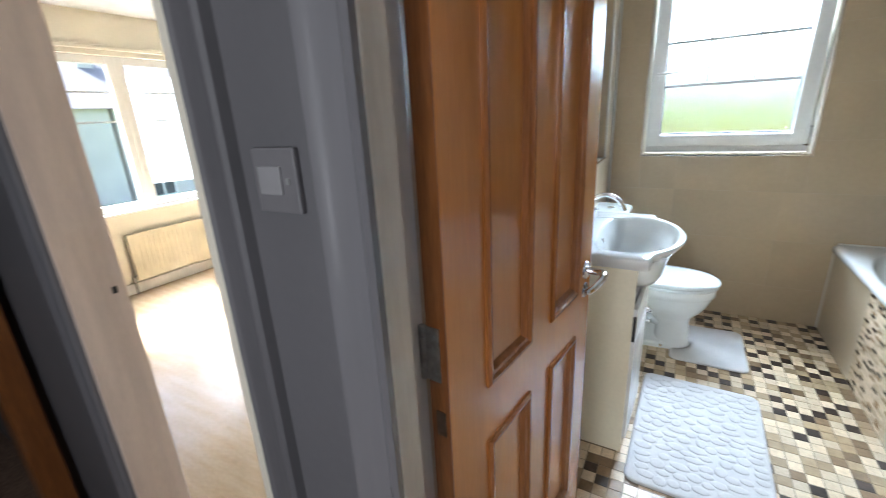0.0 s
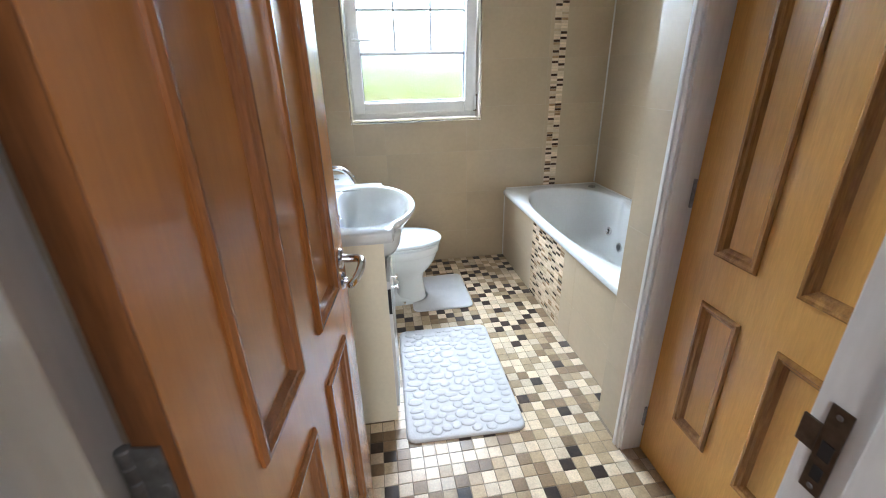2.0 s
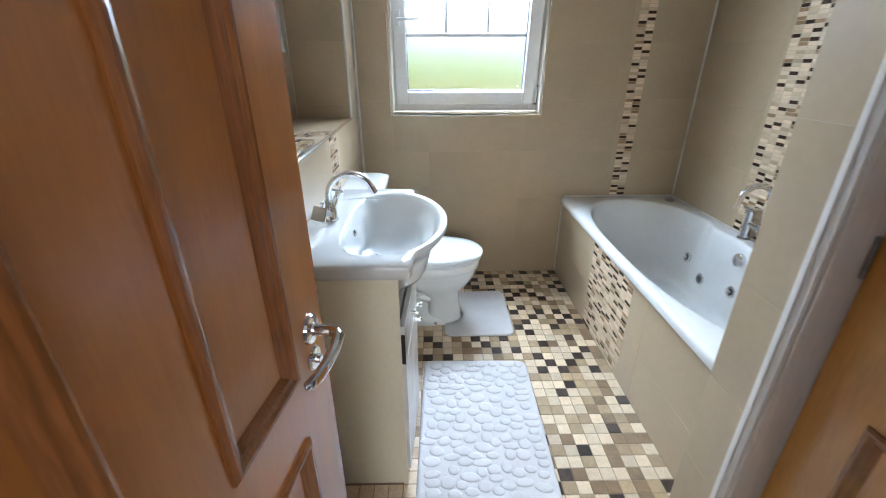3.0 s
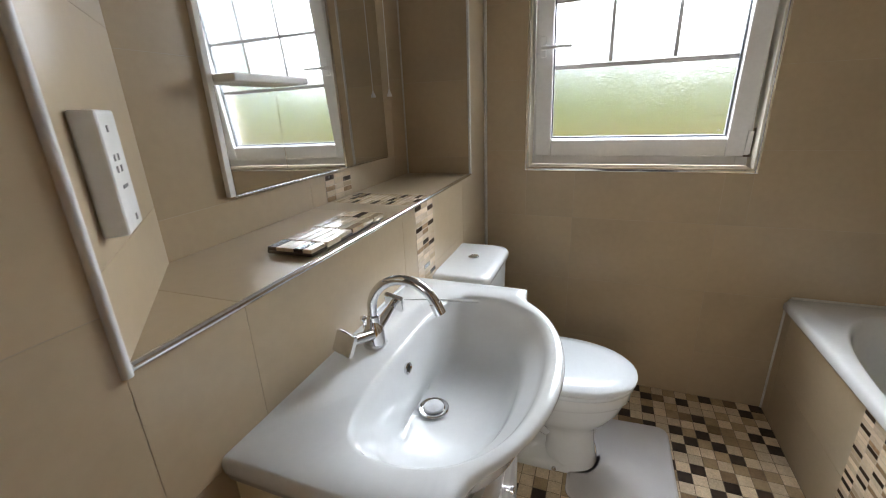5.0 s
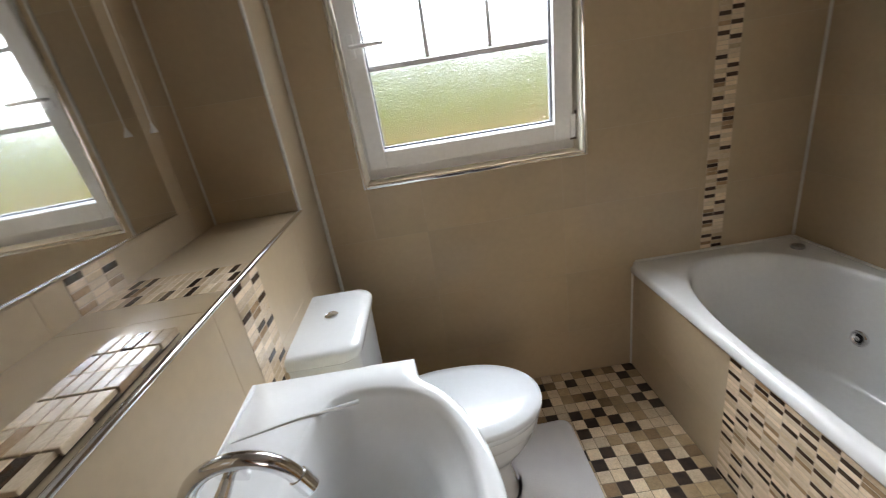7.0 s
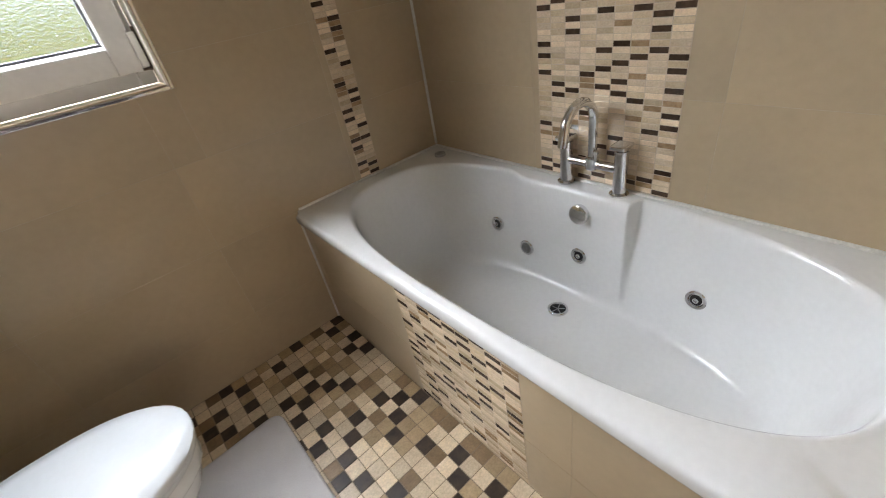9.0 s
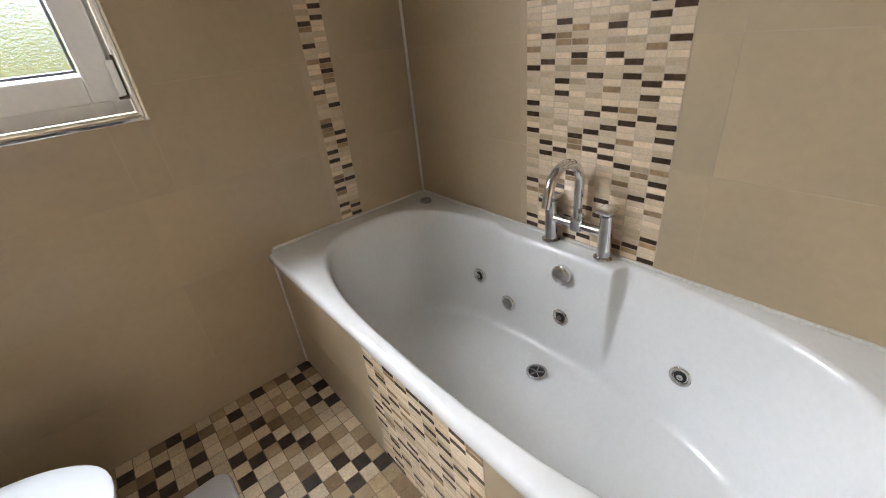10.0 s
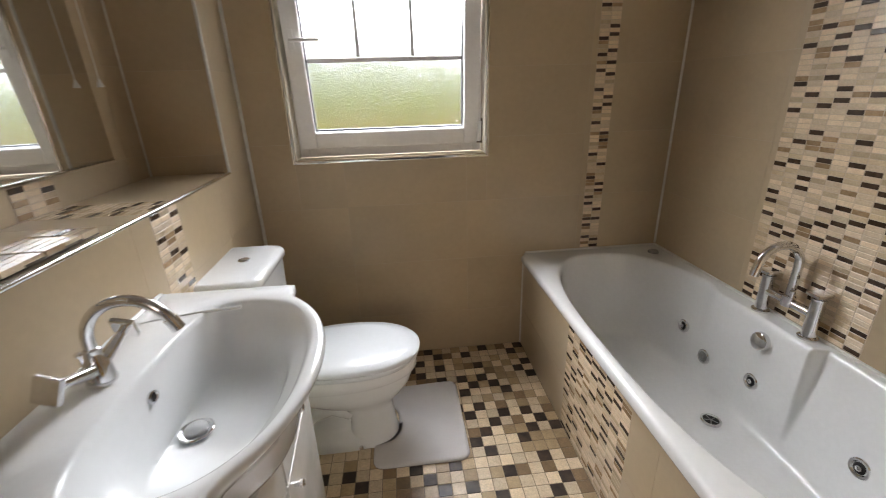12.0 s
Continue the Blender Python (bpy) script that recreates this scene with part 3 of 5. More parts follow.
def ray_box(c, s, x0, x1, y0, y1):
    return min(((x1 - BX) if c > 0 else (x0 - BX)) / c if abs(c) > 1e-6 else 9, ((y1 - BY) if s > 0 else (y0 - BY)) / s if abs(s) > 1e-6 else 9)


def deck_step(y, z):
    """How far the deck that carries the taps stands forward of the tub's side."""
    u = min(max((y - 2.530) / 0.026, 0), 1)
    v = min(max((3.09 - y) / 0.14, 0), 1)
    return 0.045 * u * u * (3 - 2 * u) * v * v * (3 - 2 * v) * min(max((z - 0.16) / 0.36, 0), 1)


def bath_loop(ax, ay, z, power, shift=0.0):
    pts = []
    for a in ANGLES:
        c, s = math.cos(a), math.sin(a)
        r = 1 / ((abs(c) / ax) ** power + (abs(s) / ay) ** power) ** (1 / power)
        x, y = BX + r * c, BY + shift + r * s
        if c > 0:
            x -= deck_step(y, z)
        pts.append((x, y, z))
    return pts


def rect_loop(x0, x1, y0, y1, z, corner=0.012):
    pts = []
    for a in ANGLES:
        c, s = math.cos(a), math.sin(a)
        r = ray_box(c, s, x0, x1, y0, y1)
        pts.append((BX + r * c, BY + r * s, z))
    return pts


bm = bmesh.new()
e0, e1, s0, s1 = PANEL - 0.019, EAST - 0.002, 1.779, NORTH - 0.003
loft(bm, [rect_loop(e0 + 0.010, e1, s0, s1, 0.522), rect_loop(e0 + 0.002, e1, s0, s1, 0.525), rect_loop(e0, e1, s0, s1, 0.530), rect_loop(e0, e1, s0, s1, 0.551), rect_loop(e0 + 0.004, e1, s0, s1, 0.561), rect_loop(e0 + 0.012, e1, s0, s1, 0.5665),
          *[bath_loop(ax, ay, z, p) for ax, ay, z, p in (
              (0.361, 0.806, 0.568, 2.7), (0.356, 0.800, 0.567, 2.7), (0.350, 0.793, 0.561, 2.7), (0.346, 0.788, 0.552, 2.7), (0.343, 0.782, 0.538, 2.7), (0.331, 0.757, 0.42, 2.7), (0.318, 0.726, 0.29, 2.7),
              (0.307, 0.694, 0.200, 2.7), (0.300, 0.676, 0.160, 2.7), (0.294, 0.661, 0.142, 2.7), (0.285, 0.641, 0.129, 2.7), (0.270, 0.616, 0.121, 2.7), (0.222, 0.548, 0.1165, 2.6), (0.12, 0.36, 0.1105, 2.5), (0.05, 0.15, 0.107, 2.2), (0.01, 0.03, 0.106, 2.0))]], False, True)
part("tub", bm, ACRYLIC, bath, smooth=50)


def jet(name, at, normal, r, kind):
    m = facing(at, normal)
    bm = bmesh.new()
    lathe(bm, [(r, -0.01), (r, 0.003), (r * 0.9, 0.006), (r * 0.72, 0.0055), (r * 0.62, 0.001)], m, 28)
    ob = part(name, bm, CHROME, bath, "chrome whirlpool fitting", smooth=35)
    bm = bmesh.new()
    if kind == "jet":
        lathe(bm, [(r * 0.60, 0.0008), (r * 0.55, 0.0018), (r * 0.3, 0.0010)], m, 20)
        part("nozzle_ring", bm, DARK, ob)
        bm = bmesh.new()
        lathe(bm, [(r * 0.30, 0.001), (r * 0.28, 0.007), (r * 0.16, 0.0075), (r * 0.12, 0.004)], m, 16)
        part("nozzle", bm, CHROME, ob, smooth=35)
    else:
        lathe(bm, [(r * 0.70, 0.004), (r * 0.66, 0.007), (0.002, 0.008)], m, 28)
        part("strainer", bm, STEEL, ob, smooth=35)


def inner_x(y, z):
    """Where the tub's long inner side stands."""
    f = (z - 0.200) / (0.42 - 0.200)
    ax, ay = 0.307 + 0.024 * f, 0.694 + 0.063 * f
    return BX + ax * (1 - (abs(y - BY) / ay) ** 2.7) ** (1 / 2.7) - deck_step(y, z)


for y, z in ((3.121, 0.317), (2.725, 0.301), (2.313, 0.307)):
    jet("jet", (inner_x(y, z), y, z), (-1, 0, 0.12), 0.0315, "jet")
jet("suction_cover", (inner_x(2.966, 0.249), 2.966, 0.249), (-1, 0, 0.12), 0.033, "cover")
m = facing((inner_x(2.721, 0.487), 2.721, 0.487), (-1, 0, 0.15))
bm = bmesh.new()
lathe(bm, [(0.036, 0.0), (0.037, 0.004), (0.034, 0.018), (0.030, 0.021), (0.002, 0.022)], m, 32)
part("overflow_knob", bm, CHROME, bath, "round chrome overflow control", smooth=35)
m = Matrix.Translation((1.661, 2.730, 0.1195))
bm = bmesh.new()
lathe(bm, [(0.038, -0.004), (0.038, 0.003), (0.035, 0.005), (0.030, 0.004), (0.0275, -0.002)], m, 32)
waste = part("waste", bm, CHROME, bath, "chrome bath waste", smooth=35)
bm = bmesh.new()
lathe(bm, [(0.0285, -0.001), (0.027, 0.0), (0.002, 0.0)], m, 24)
part("waste_hole", bm, DARK, waste)
bm = bmesh.new()
for k in range(5):
    a = radians(72 * k + 20)
    box(bm, (0, -0.0016, 0.001), (0.0255, 0.0016, 0.0025), m=m @ Matrix.Rotation(a, 4, "Z"))
part("waste_grid", bm, STEEL, waste)
bm = bmesh.new()
lathe(bm, [(0.026, 0), (0.027, 0.004), (0.024, 0.012), (0.018, 0.0135), (0.002, 0.014)], Matrix.Translation((1.785, 3.454, 0.567)), 28)
part("air_control", bm, STEEL, bath, "chrome air control button", smooth=35)

bath_tap = thing("bath_tap", (1.83, 2.71, 0.568), "chrome bath mixer tap with swan-neck spout on the rim", "tap")
TX = 1.834
for y in (2.812, 2.613):
    bm = bmesh.new()
    lathe(bm, [(0.031, 0), (0.031, 0.006), (0.026, 0.010), (0.0215, 0.012), (0.0215, 0.142), (0.0225, 0.144), (0.0225, 0.151), (0.017, 0.153), (0.017, 0.164)], Matrix.Translation((TX, y, 0.568)), 28)
    pillar = part("pillar", bm, CHROME, bath_tap, smooth=35)
    bm = bmesh.new()
    box(bm, (TX - 0.034, y - 0.024, 0.728), (TX + 0.026, y + 0.024, 0.742), 0.004)
    part("tap_head", bm, CHROME, pillar, "square chrome lever head")
bm = bmesh.new()
tube(bm, [(TX, 2.812, 0.656), (TX, 2.613, 0.656)], 0.0155, 18)
part("cross_bar", bm, CHROME, bath_tap, smooth=50)
bm = bmesh.new()
lathe(bm, [(0.021, -0.02), (0.022, -0.016), (0.022, 0.018), (0.017, 0.022)], Matrix.Translation((TX - 0.003, 2.712, 0.662)), 24)
tube(bm, [(TX - 0.003, 2.712, 0.662), (TX - 0.003, 2.712, 0.796)] + arc((TX - 0.081, 2.712, 0.800), 0.078, 0, 165, (1, 0, 0), (0, 0, 1), 16) + [(TX - 0.165, 2.714, 0.772)], 0.0145, 18)
part("spout", bm, CHROME, bath_tap, smooth=50)
bm = bmesh.new()
lathe(bm, [(0.006, 0), (0.006, 0.02), (0.009, 0.022), (0.009, 0.032), (0.004, 0.034)], Matrix.Translation((TX - 0.02, 2.690, 0.678)), 14)
part("diverter", bm, CHROME, bath_tap, smooth=35)

# ---- vanity unit and washbasin ----
vanity = thing("vanity_unit", (0.0, 2.25, 0), "cream and white gloss vanity cabinet under the washbasin", "cabinet")
V0, V1, VF, VZ = 1.898, 2.628, 0.150, 0.846
bm = boxes(((FACE + 0.03, V0 + 0.017, 0.0), (0.090, V1 - 0.017, 0.70)))
loft(bm, [[(0.089, V0 + 0.017, z), (VF - 0.025, V0 + 0.017, z), (VF - 0.010, 2.262, z), (0.110, V1 - 0.017, z), (0.089, V1 - 0.017, z)] for z in (0.0, 0.70)], True, True)
part("carcass", bm, WHITE_BOARD, vanity)
for y, x1 in ((V0, VF - 0.018), (V1 - 0.016, 0.118)):
    part("side_panel", boxes(((FACE + 0.03, y, 0.0), (x1, y + 0.0155, VZ)), bevel=0.001), CREAM_BOARD, vanity, "cream side panel")
for a, b in (((VF - 0.004, V0), (VF + 0.012, 2.260)), ((VF + 0.012, 2.264), (0.134, V1))):
    run = Vector((b[0] - a[0], b[1] - a[1], 0))
    m = on_plane((a[0], a[1], 0), run.normalized(), (0, 0, 1))
    for name, z0, z1, zk, uk in (("door", 0.075, 0.545, 0.50, 0.05 if a[1] > 2 else run.length - 0.05), ("drawer", 0.550, 0.685, 0.62, run.length / 2)):
        bm = boxes(((0.002, z0, -0.0175), (run.length - 0.002, z1, 0.0)), bevel=0.003)
        bm.transform(m)
        d = part(name, bm, WHITE_BOARD, vanity)
        bm = bmesh.new()
        lathe(bm, [(0.006, 0), (0.006, 0.012), (0.011, 0.016), (0.011, 0.022), (0.008, 0.025), (0.002, 0.026)], m @ Matrix.Translation((uk, zk, 0)), 18)
        part("knob", bm, CHROME, d, "chrome knob", smooth=35)
part("plinth", boxes(((VF - 0.024, V0 + 0.017, 0.0), (VF - 0.020, 2.25, 0.07))), CREAM_BOARD, vanity)
part("finger_slot", boxes(((VF - 0.0172, V0 - 0.0008, 0.545), (VF - 0.005, V0 + 0.0012, 0.655))), DARK, vanity)

basin = thing("washbasin", (0.03, 2.26, 0.86), "white ceramic washbasin with a bowed front on the vanity", "washbasin")
CX, CY, NS = 0.045, 2.262, 144


def basin_radius(a, rx0, rx1, y_half, ex, ey):
    """Union of a shelf rectangle and a bowed ellipse, seen from the bowl's centre."""
    c, s = math.cos(a), math.sin(a)
    rx1 = rx1 - 0.012 * s
    rr = min((rx1 - CX) / c if c > 1e-6 else ((rx0 - CX) / c if c < -1e-6 else 9), y_half / abs(s) if abs(s) > 1e-6 else 9)
    el = 1 / math.sqrt((c / ex) ** 2 + (s / ey) ** 2)
    if c < 0:
        return rr
    k = 60
    return math.log(math.exp(k * rr) + math.exp(k * el)) / k


def basin_loop(z, rx0, rx1, y_half, ex, ey):
    return [(CX + basin_radius(2 * math.pi * k / NS, rx0, rx1, y_half, ex, ey) * math.cos(2 * math.pi * k / NS),
             CY + basin_radius(2 * math.pi * k / NS, rx0, rx1, y_half, ex, ey) * math.sin(2 * math.pi * k / NS), z) for k in range(NS)]


def bowl_loop(z, front, back, half, sx=0.0, sy=0.0, p=2.3):
    pts = []
    for k in range(NS):
        a = 2 * math.pi * k / NS
        c, s = math.cos(a), math.sin(a)
        ax = front if c > 0 else back
        q = p if c > 0 else p + 0.9
        r = 1 / ((abs(c) / ax) ** q + (abs(s) / half) ** q) ** (1 / q)
        pts.append((CX + sx + r * c, CY + sy + r * s, z))
    return pts


bm = bmesh.new()
loft(bm, [*[basin_loop(z, FACE + back, rx1, half, ex, ey) for z, back, rx1, half, ex, ey in (
    (0.690, 0.06, 0.10, 0.18, 0.15, 0.18), (0.72, 0.05, 0.105, 0.22, 0.165, 0.21), (0.79, 0.04, 0.11, 0.28, 0.182, 0.25), (0.843, 0.03, 0.12, 0.30, 0.200, 0.292), (0.844, 0.004, 0.152, 0.358, 0.206, 0.306), (0.849, 0.003, 0.160, 0.372, 0.214, 0.320),
    (0.871, 0.003, 0.163, 0.379, 0.231, 0.340), (0.885, 0.003, 0.163, 0.381, 0.240, 0.349), (0.893, 0.004, 0.159, 0.378, 0.238, 0.348), (0.897, 0.008, 0.152, 0.372, 0.232, 0.342))],
    *[bowl_loop(z, front, back, half, dx) for z, front, back, half, dx in (
    (0.895, 0.212, 0.118, 0.305, 0.0), (0.891, 0.206, 0.112, 0.298, 0.0), (0.879, 0.197, 0.106, 0.290, 0.0), (0.854, 0.183, 0.101, 0.277, 0.0), (0.842, 0.160, 0.097, 0.258, 0.0), (0.810, 0.143, 0.094, 0.237, 0.0), (0.776, 0.126, 0.088, 0.208, 0.0),
    (0.750, 0.106, 0.078, 0.165, -0.01), (0.736, 0.080, 0.064, 0.118, -0.025), (0.731, 0.045, 0.045, 0.05, -0.045), (0.730, 0.02, 0.02, 0.02, -0.045))]], True, True)
part("basin_body", bm, PORCELAIN, basin, smooth=60)
m = Matrix.Translation((CX - 0.047, CY + 0.009, 0.7345))
bm = bmesh.new()
lathe(bm, [(0.036, -0.002), (0.036, 0.002), (0.033, 0.004), (0.027, 0.003), (0.0265, 0.0)], m, 32)
waste = part("waste", bm, CHROME, basin, "chrome basin waste", smooth=35)
bm = bmesh.new()
lathe(bm, [(0.024, 0.001), (0.0245, 0.005), (0.022, 0.008), (0.002, 0.010)], m, 28)
part("plug", bm, SATIN, waste, smooth=35)
m = facing((CX - 0.0965, CY - 0.010, 0.846), (0.98, 0, 0.2)) @ Matrix.Diagonal((1.0, 0.75, 1, 1))
bm = bmesh.new()
lathe(bm, [(0.016, -0.004), (0.016, 0.002), (0.012, 0.0035), (0.010, 0.001)], m, 24)
part("overflow", bm, CHROME, basin, "chrome overflow ring", smooth=35)
bm = bmesh.new()
lathe(bm, [(0.010, 0.0012), (0.001, 0.0014)], m, 20)
part("overflow_hole", bm, DARK, basin)

for sy in (1,):
    bm = bmesh.new()
    tube(bm, [(-0.200, CY + sy * 0.205, 0.8928), (-0.165, CY + sy * 0.216, 0.8940), (-0.115, CY + sy * 0.233, 0.8945), (-0.060, CY + sy * 0.248, 0.8945), (-0.010, CY + sy * 0.257, 0.8940), (0.035, CY + sy * 0.268, 0.8930)], 0.0042, 12)
    part("deck_ridge", bm, PORCELAIN, basin, smooth=60)
part("back_ledge", boxes(((FACE + 0.004, CY - 0.366, 0.891), (FACE + 0.024, CY + 0.366, 0.9045)), bevel=0.006), PORCELAIN, basin, smooth=40)

basin_tap = thing("basin_tap", (-0.128, 2.249, 0.897), "chrome basin mixer tap with a high curved spout", "tap")
base = Vector((-0.128, 2.249, 0.0))
bm = bmesh.new()
lathe(bm, [(0.026, 0), (0.027, 0.004), (0.025, 0.010), (0.023, 0.036), (0.019, 0.046), (0.015, 0.052), (0.0145, 0.072), (0.012, 0.075)], Matrix.Translation(base + Vector((0, 0, 0.896))), 28)
part("tap_body", bm, CHROME, basin_tap, smooth=35)
sp = Vector((0.997, 0.07, 0)).normalized()
bm = bmesh.new()
tube(bm, [base + Vector((0, 0, 0.955)), base + Vector((0, 0, 0.980))] + arc(base + sp * 0.077 + Vector((0, 0, 0.984)), 0.077, 180, 22, sp, (0, 0, 1), 18), 0.0108, 16)
part("spout", bm, CHROME, basin_tap, smooth=50)
bm = bmesh.new()
tube(bm, [base + sp * 0.1475 + Vector((0, 0, 1.016)), base + sp * 0.158 + Vector((0, 0, 0.992))], 0.0128, 16)
part("aerator", bm, CHROME, basin_tap, smooth=50)
for sy, start, end in ((-1, Vector((-0.128, 2.232, 0.930)), Vector((-0.137, 2.163, 0.950))), (1, Vector((-0.128, 2.266, 0.930)), Vector((-0.121, 2.327, 0.957)))):
    out = (end - start).normalized()
    bm = bmesh.new()
    tube(bm, [start, start.lerp(end, 0.45), end - out * 0.004, end + out * 0.006], [0.0135, 0.012, 0.0095, 0.0085], 14)
    arm = part("valve_arm", bm, CHROME, basin_tap, smooth=50)
    bm = bmesh.new()
    box(bm, (-0.024, -0.024, 0.005), (0.024, 0.024, 0.017), 0.003, m=facing(end, out) @ Matrix.Rotation(radians(12 * sy), 4, "Z"))
    part("tap_handle", bm, CHROME, arm, "square chrome tap handle")
bm = bmesh.new()
tube(bm, [base + Vector((-0.024, 0.002, 0.900)), base + Vector((-0.027, 0.003, 0.952))], 0.003, 8)
lathe(bm, [(0.004, 0), (0.008, 0.006), (0.007, 0.010), (0.002, 0.012)], Matrix.Translation(base + Vector((-0.027, 0.003, 0.950))), 12)
part("pop_up_rod", bm, CHROME, basin_tap, smooth=40)

# ---- toilet ----
toilet = thing("toilet", (0.15, 3.02, 0), "white close-coupled toilet with the lid down", "toilet")
TY = 2.995


def egg(x0, x1, half, z, n=56, blunt=2.2):
    cx = x0 + (x1 - x0) * 0.45
    pts = []
    for k in range(n):
        a = 2 * math.pi * k / n
        c, s = math.cos(a), math.sin(a)
        ax = (x1 - cx) if c > 0 else (cx - x0)
        p = blunt if c > 0 else 3.2
        r = 1 / ((abs(c) / ax) ** p + (abs(s) / half) ** p) ** (1 / p)
        pts.append((cx + r * c, TY + r * s, z))
    return pts


bm = bmesh.new()
loft(bm, [egg(*row) for row in ((0.17, 0.392, 0.104, 0.0), (0.17, 0.392, 0.104, 0.012), (0.18, 0.386, 0.096, 0.026), (0.19, 0.376, 0.088, 0.11), (0.18, 0.374, 0.088, 0.165), (0.15, 0.384, 0.100, 0.200), (0.05, 0.425, 0.134, 0.240), (-0.06, 0.458, 0.162, 0.290), (-0.10, 0.478, 0.174, 0.340),
          (-0.10, 0.482, 0.176, 0.348), (-0.10, 0.488, 0.181, 0.354), (-0.10, 0.489, 0.181, 0.392), (-0.10, 0.486, 0.178, 0.402))], True, True)
loft(bm, [egg(*row, blunt=b) for row, b in (((-0.10, 0.32, 0.112, 0.0), 4), ((-0.10, 0.32, 0.112, 0.026), 4), ((-0.10, 0.305, 0.100, 0.042), 4), ((-0.10, 0.25, 0.064, 0.070), 3), ((-0.10, 0.23, 0.056, 0.12), 3), ((-0.10, 0.22, 0.062, 0.19), 3), ((-0.10, 0.20, 0.085, 0.26), 3), ((-0.10, 0.17, 0.10, 0.31), 3))], True, True)
# the trap's bulge on both flanks
for sy in (-1, 1):
    tube(bm, [(0.20, TY + sy * 0.052, 0.155), (0.13, TY + sy * 0.060, 0.20), (0.05, TY + sy * 0.060, 0.175), (-0.02, TY + sy * 0.056, 0.10), (-0.05, TY + sy * 0.052, 0.04)], [0.030, 0.036, 0.038, 0.036, 0.034], 16)
part("pan", bm, PORCELAIN, toilet, smooth=50)
bm = bmesh.new()
loft(bm, [egg(0.0, 0.492, 0.183, 0.403), egg(-0.002, 0.498, 0.186, 0.408), egg(-0.002, 0.498, 0.186, 0.418), egg(0.0, 0.492, 0.182, 0.422)], True, True)
part("seat", bm, SEAT_SKY_TINT, toilet, smooth=50)
bm = bmesh.new()
loft(bm, [egg(0.0, 0.494, 0.184, 0.4235), egg(-0.003, 0.504, 0.189, 0.428), egg(-0.003, 0.504, 0.189, 0.437), egg(0.004, 0.492, 0.181, 0.446), egg(0.04, 0.43, 0.14, 0.453), egg(0.12, 0.32, 0.07, 0.456)], True, True)
part("lid", bm, SEAT_SKY_TINT, toilet, smooth=50)
for dy in (-0.07, 0.07):
    bm = bmesh.new()
    tube(bm, [(0.012, TY + dy - 0.025, 0.428), (0.012, TY + dy + 0.025, 0.428)], 0.011, 14)
    part("seat_hinge", bm, PLASTIC, toilet, smooth=40)


def rounded(x0, x1, y0, y1, z, r, n=48, bow=0.0):
    pts = []
    for (cx, cy, a0) in ((x1 - r, y1 - r, 0), (x0 + 0.01, y1 - 0.01, 90), (x0 + 0.01, y0 + 0.01, 180), (x1 - r, y0 + r, 270)):
        rad = r if cx == x1 - r else 0.01
        for k in range(n // 4):
            a = radians(a0 + 90 * k / (n // 4 - 1))
            pts.append((cx + rad * math.cos(a) + (bow * (1 - ((cy + rad * math.sin(a)) - (y0 + y1) / 2) ** 2 / ((y1 - y0) / 2) ** 2) if cx == x1 - r else 0), cy + rad * math.sin(a), z))
    return pts


C0, C1 = 2.800, 3.190
bm = bmesh.new()
xw = FACE + 0.004
loft(bm, [rounded(xw, -0.040, C0 + 0.03, C1 - 0.03, 0.402, 0.04), rounded(xw, -0.040, C0 + 0.015, C1 - 0.015, 0.45, 0.045, bow=0.01), rounded(xw, -0.030, C0 + 0.006, C1 - 0.006, 0.798, 0.05, bow=0.01)], True, True)
part("cistern", bm, PORCELAIN, toilet, smooth=50)
bm = bmesh.new()
loft(bm, [rounded(xw, -0.026, C0 + 0.002, C1 - 0.002, 0.799, 0.052, bow=0.01), rounded(xw, -0.020, C0 - 0.003, C1 + 0.003, 0.805, 0.055, bow=0.01), rounded(xw, -0.020, C0 - 0.003, C1 + 0.003, 0.824, 0.055, bow=0.01),
          rounded(xw, -0.026, C0 + 0.003, C1 - 0.003, 0.833, 0.055, bow=0.01), rounded(xw, -0.050, C0 + 0.02, C1 - 0.02, 0.838, 0.05, bow=0.01)], True, True)
part("cistern_lid", bm, PORCELAIN, toilet, smooth=50)
m = Matrix.Translation((-0.126, TY + 0.017, 0.8375))
bm = bmesh.new()
lathe(bm, [(0.021, 0), (0.021, 0.004), (0.018, 0.007), (0.016, 0.0055), (0.002, 0.0050)], m, 28)
part("flush_button", bm, CHROME, toilet, "chrome dual flush button", smooth=35)
bm = bmesh.new()
lathe(bm, [(0.009, 0), (0.009, 0.006), (0.004, 0.010)], facing((0.235, TY - 0.117, 0.024), (0, -1, 0.1)), 14)
part("fixing_cap", bm, CHROME, toilet, smooth=35)

# ---- mats ----
def mat_outline(pts, r, n=6):
    """Rounds the corners of a polygon."""
    out = []
    m = len(pts)
    for i in range(m):
        p, a, b = Vector(pts[i]), Vector(pts[i - 1]), Vector(pts[(i + 1) % m])
        rr = r[i] if isinstance(r, (list, tuple)) else r
        u, v = (a - p).normalized() * rr, (b - p).normalized() * rr
        for k in range(n + 1):
            t = k / n
            out.append(p + u * (1 - t) ** 2 + v * t ** 2)
    return out


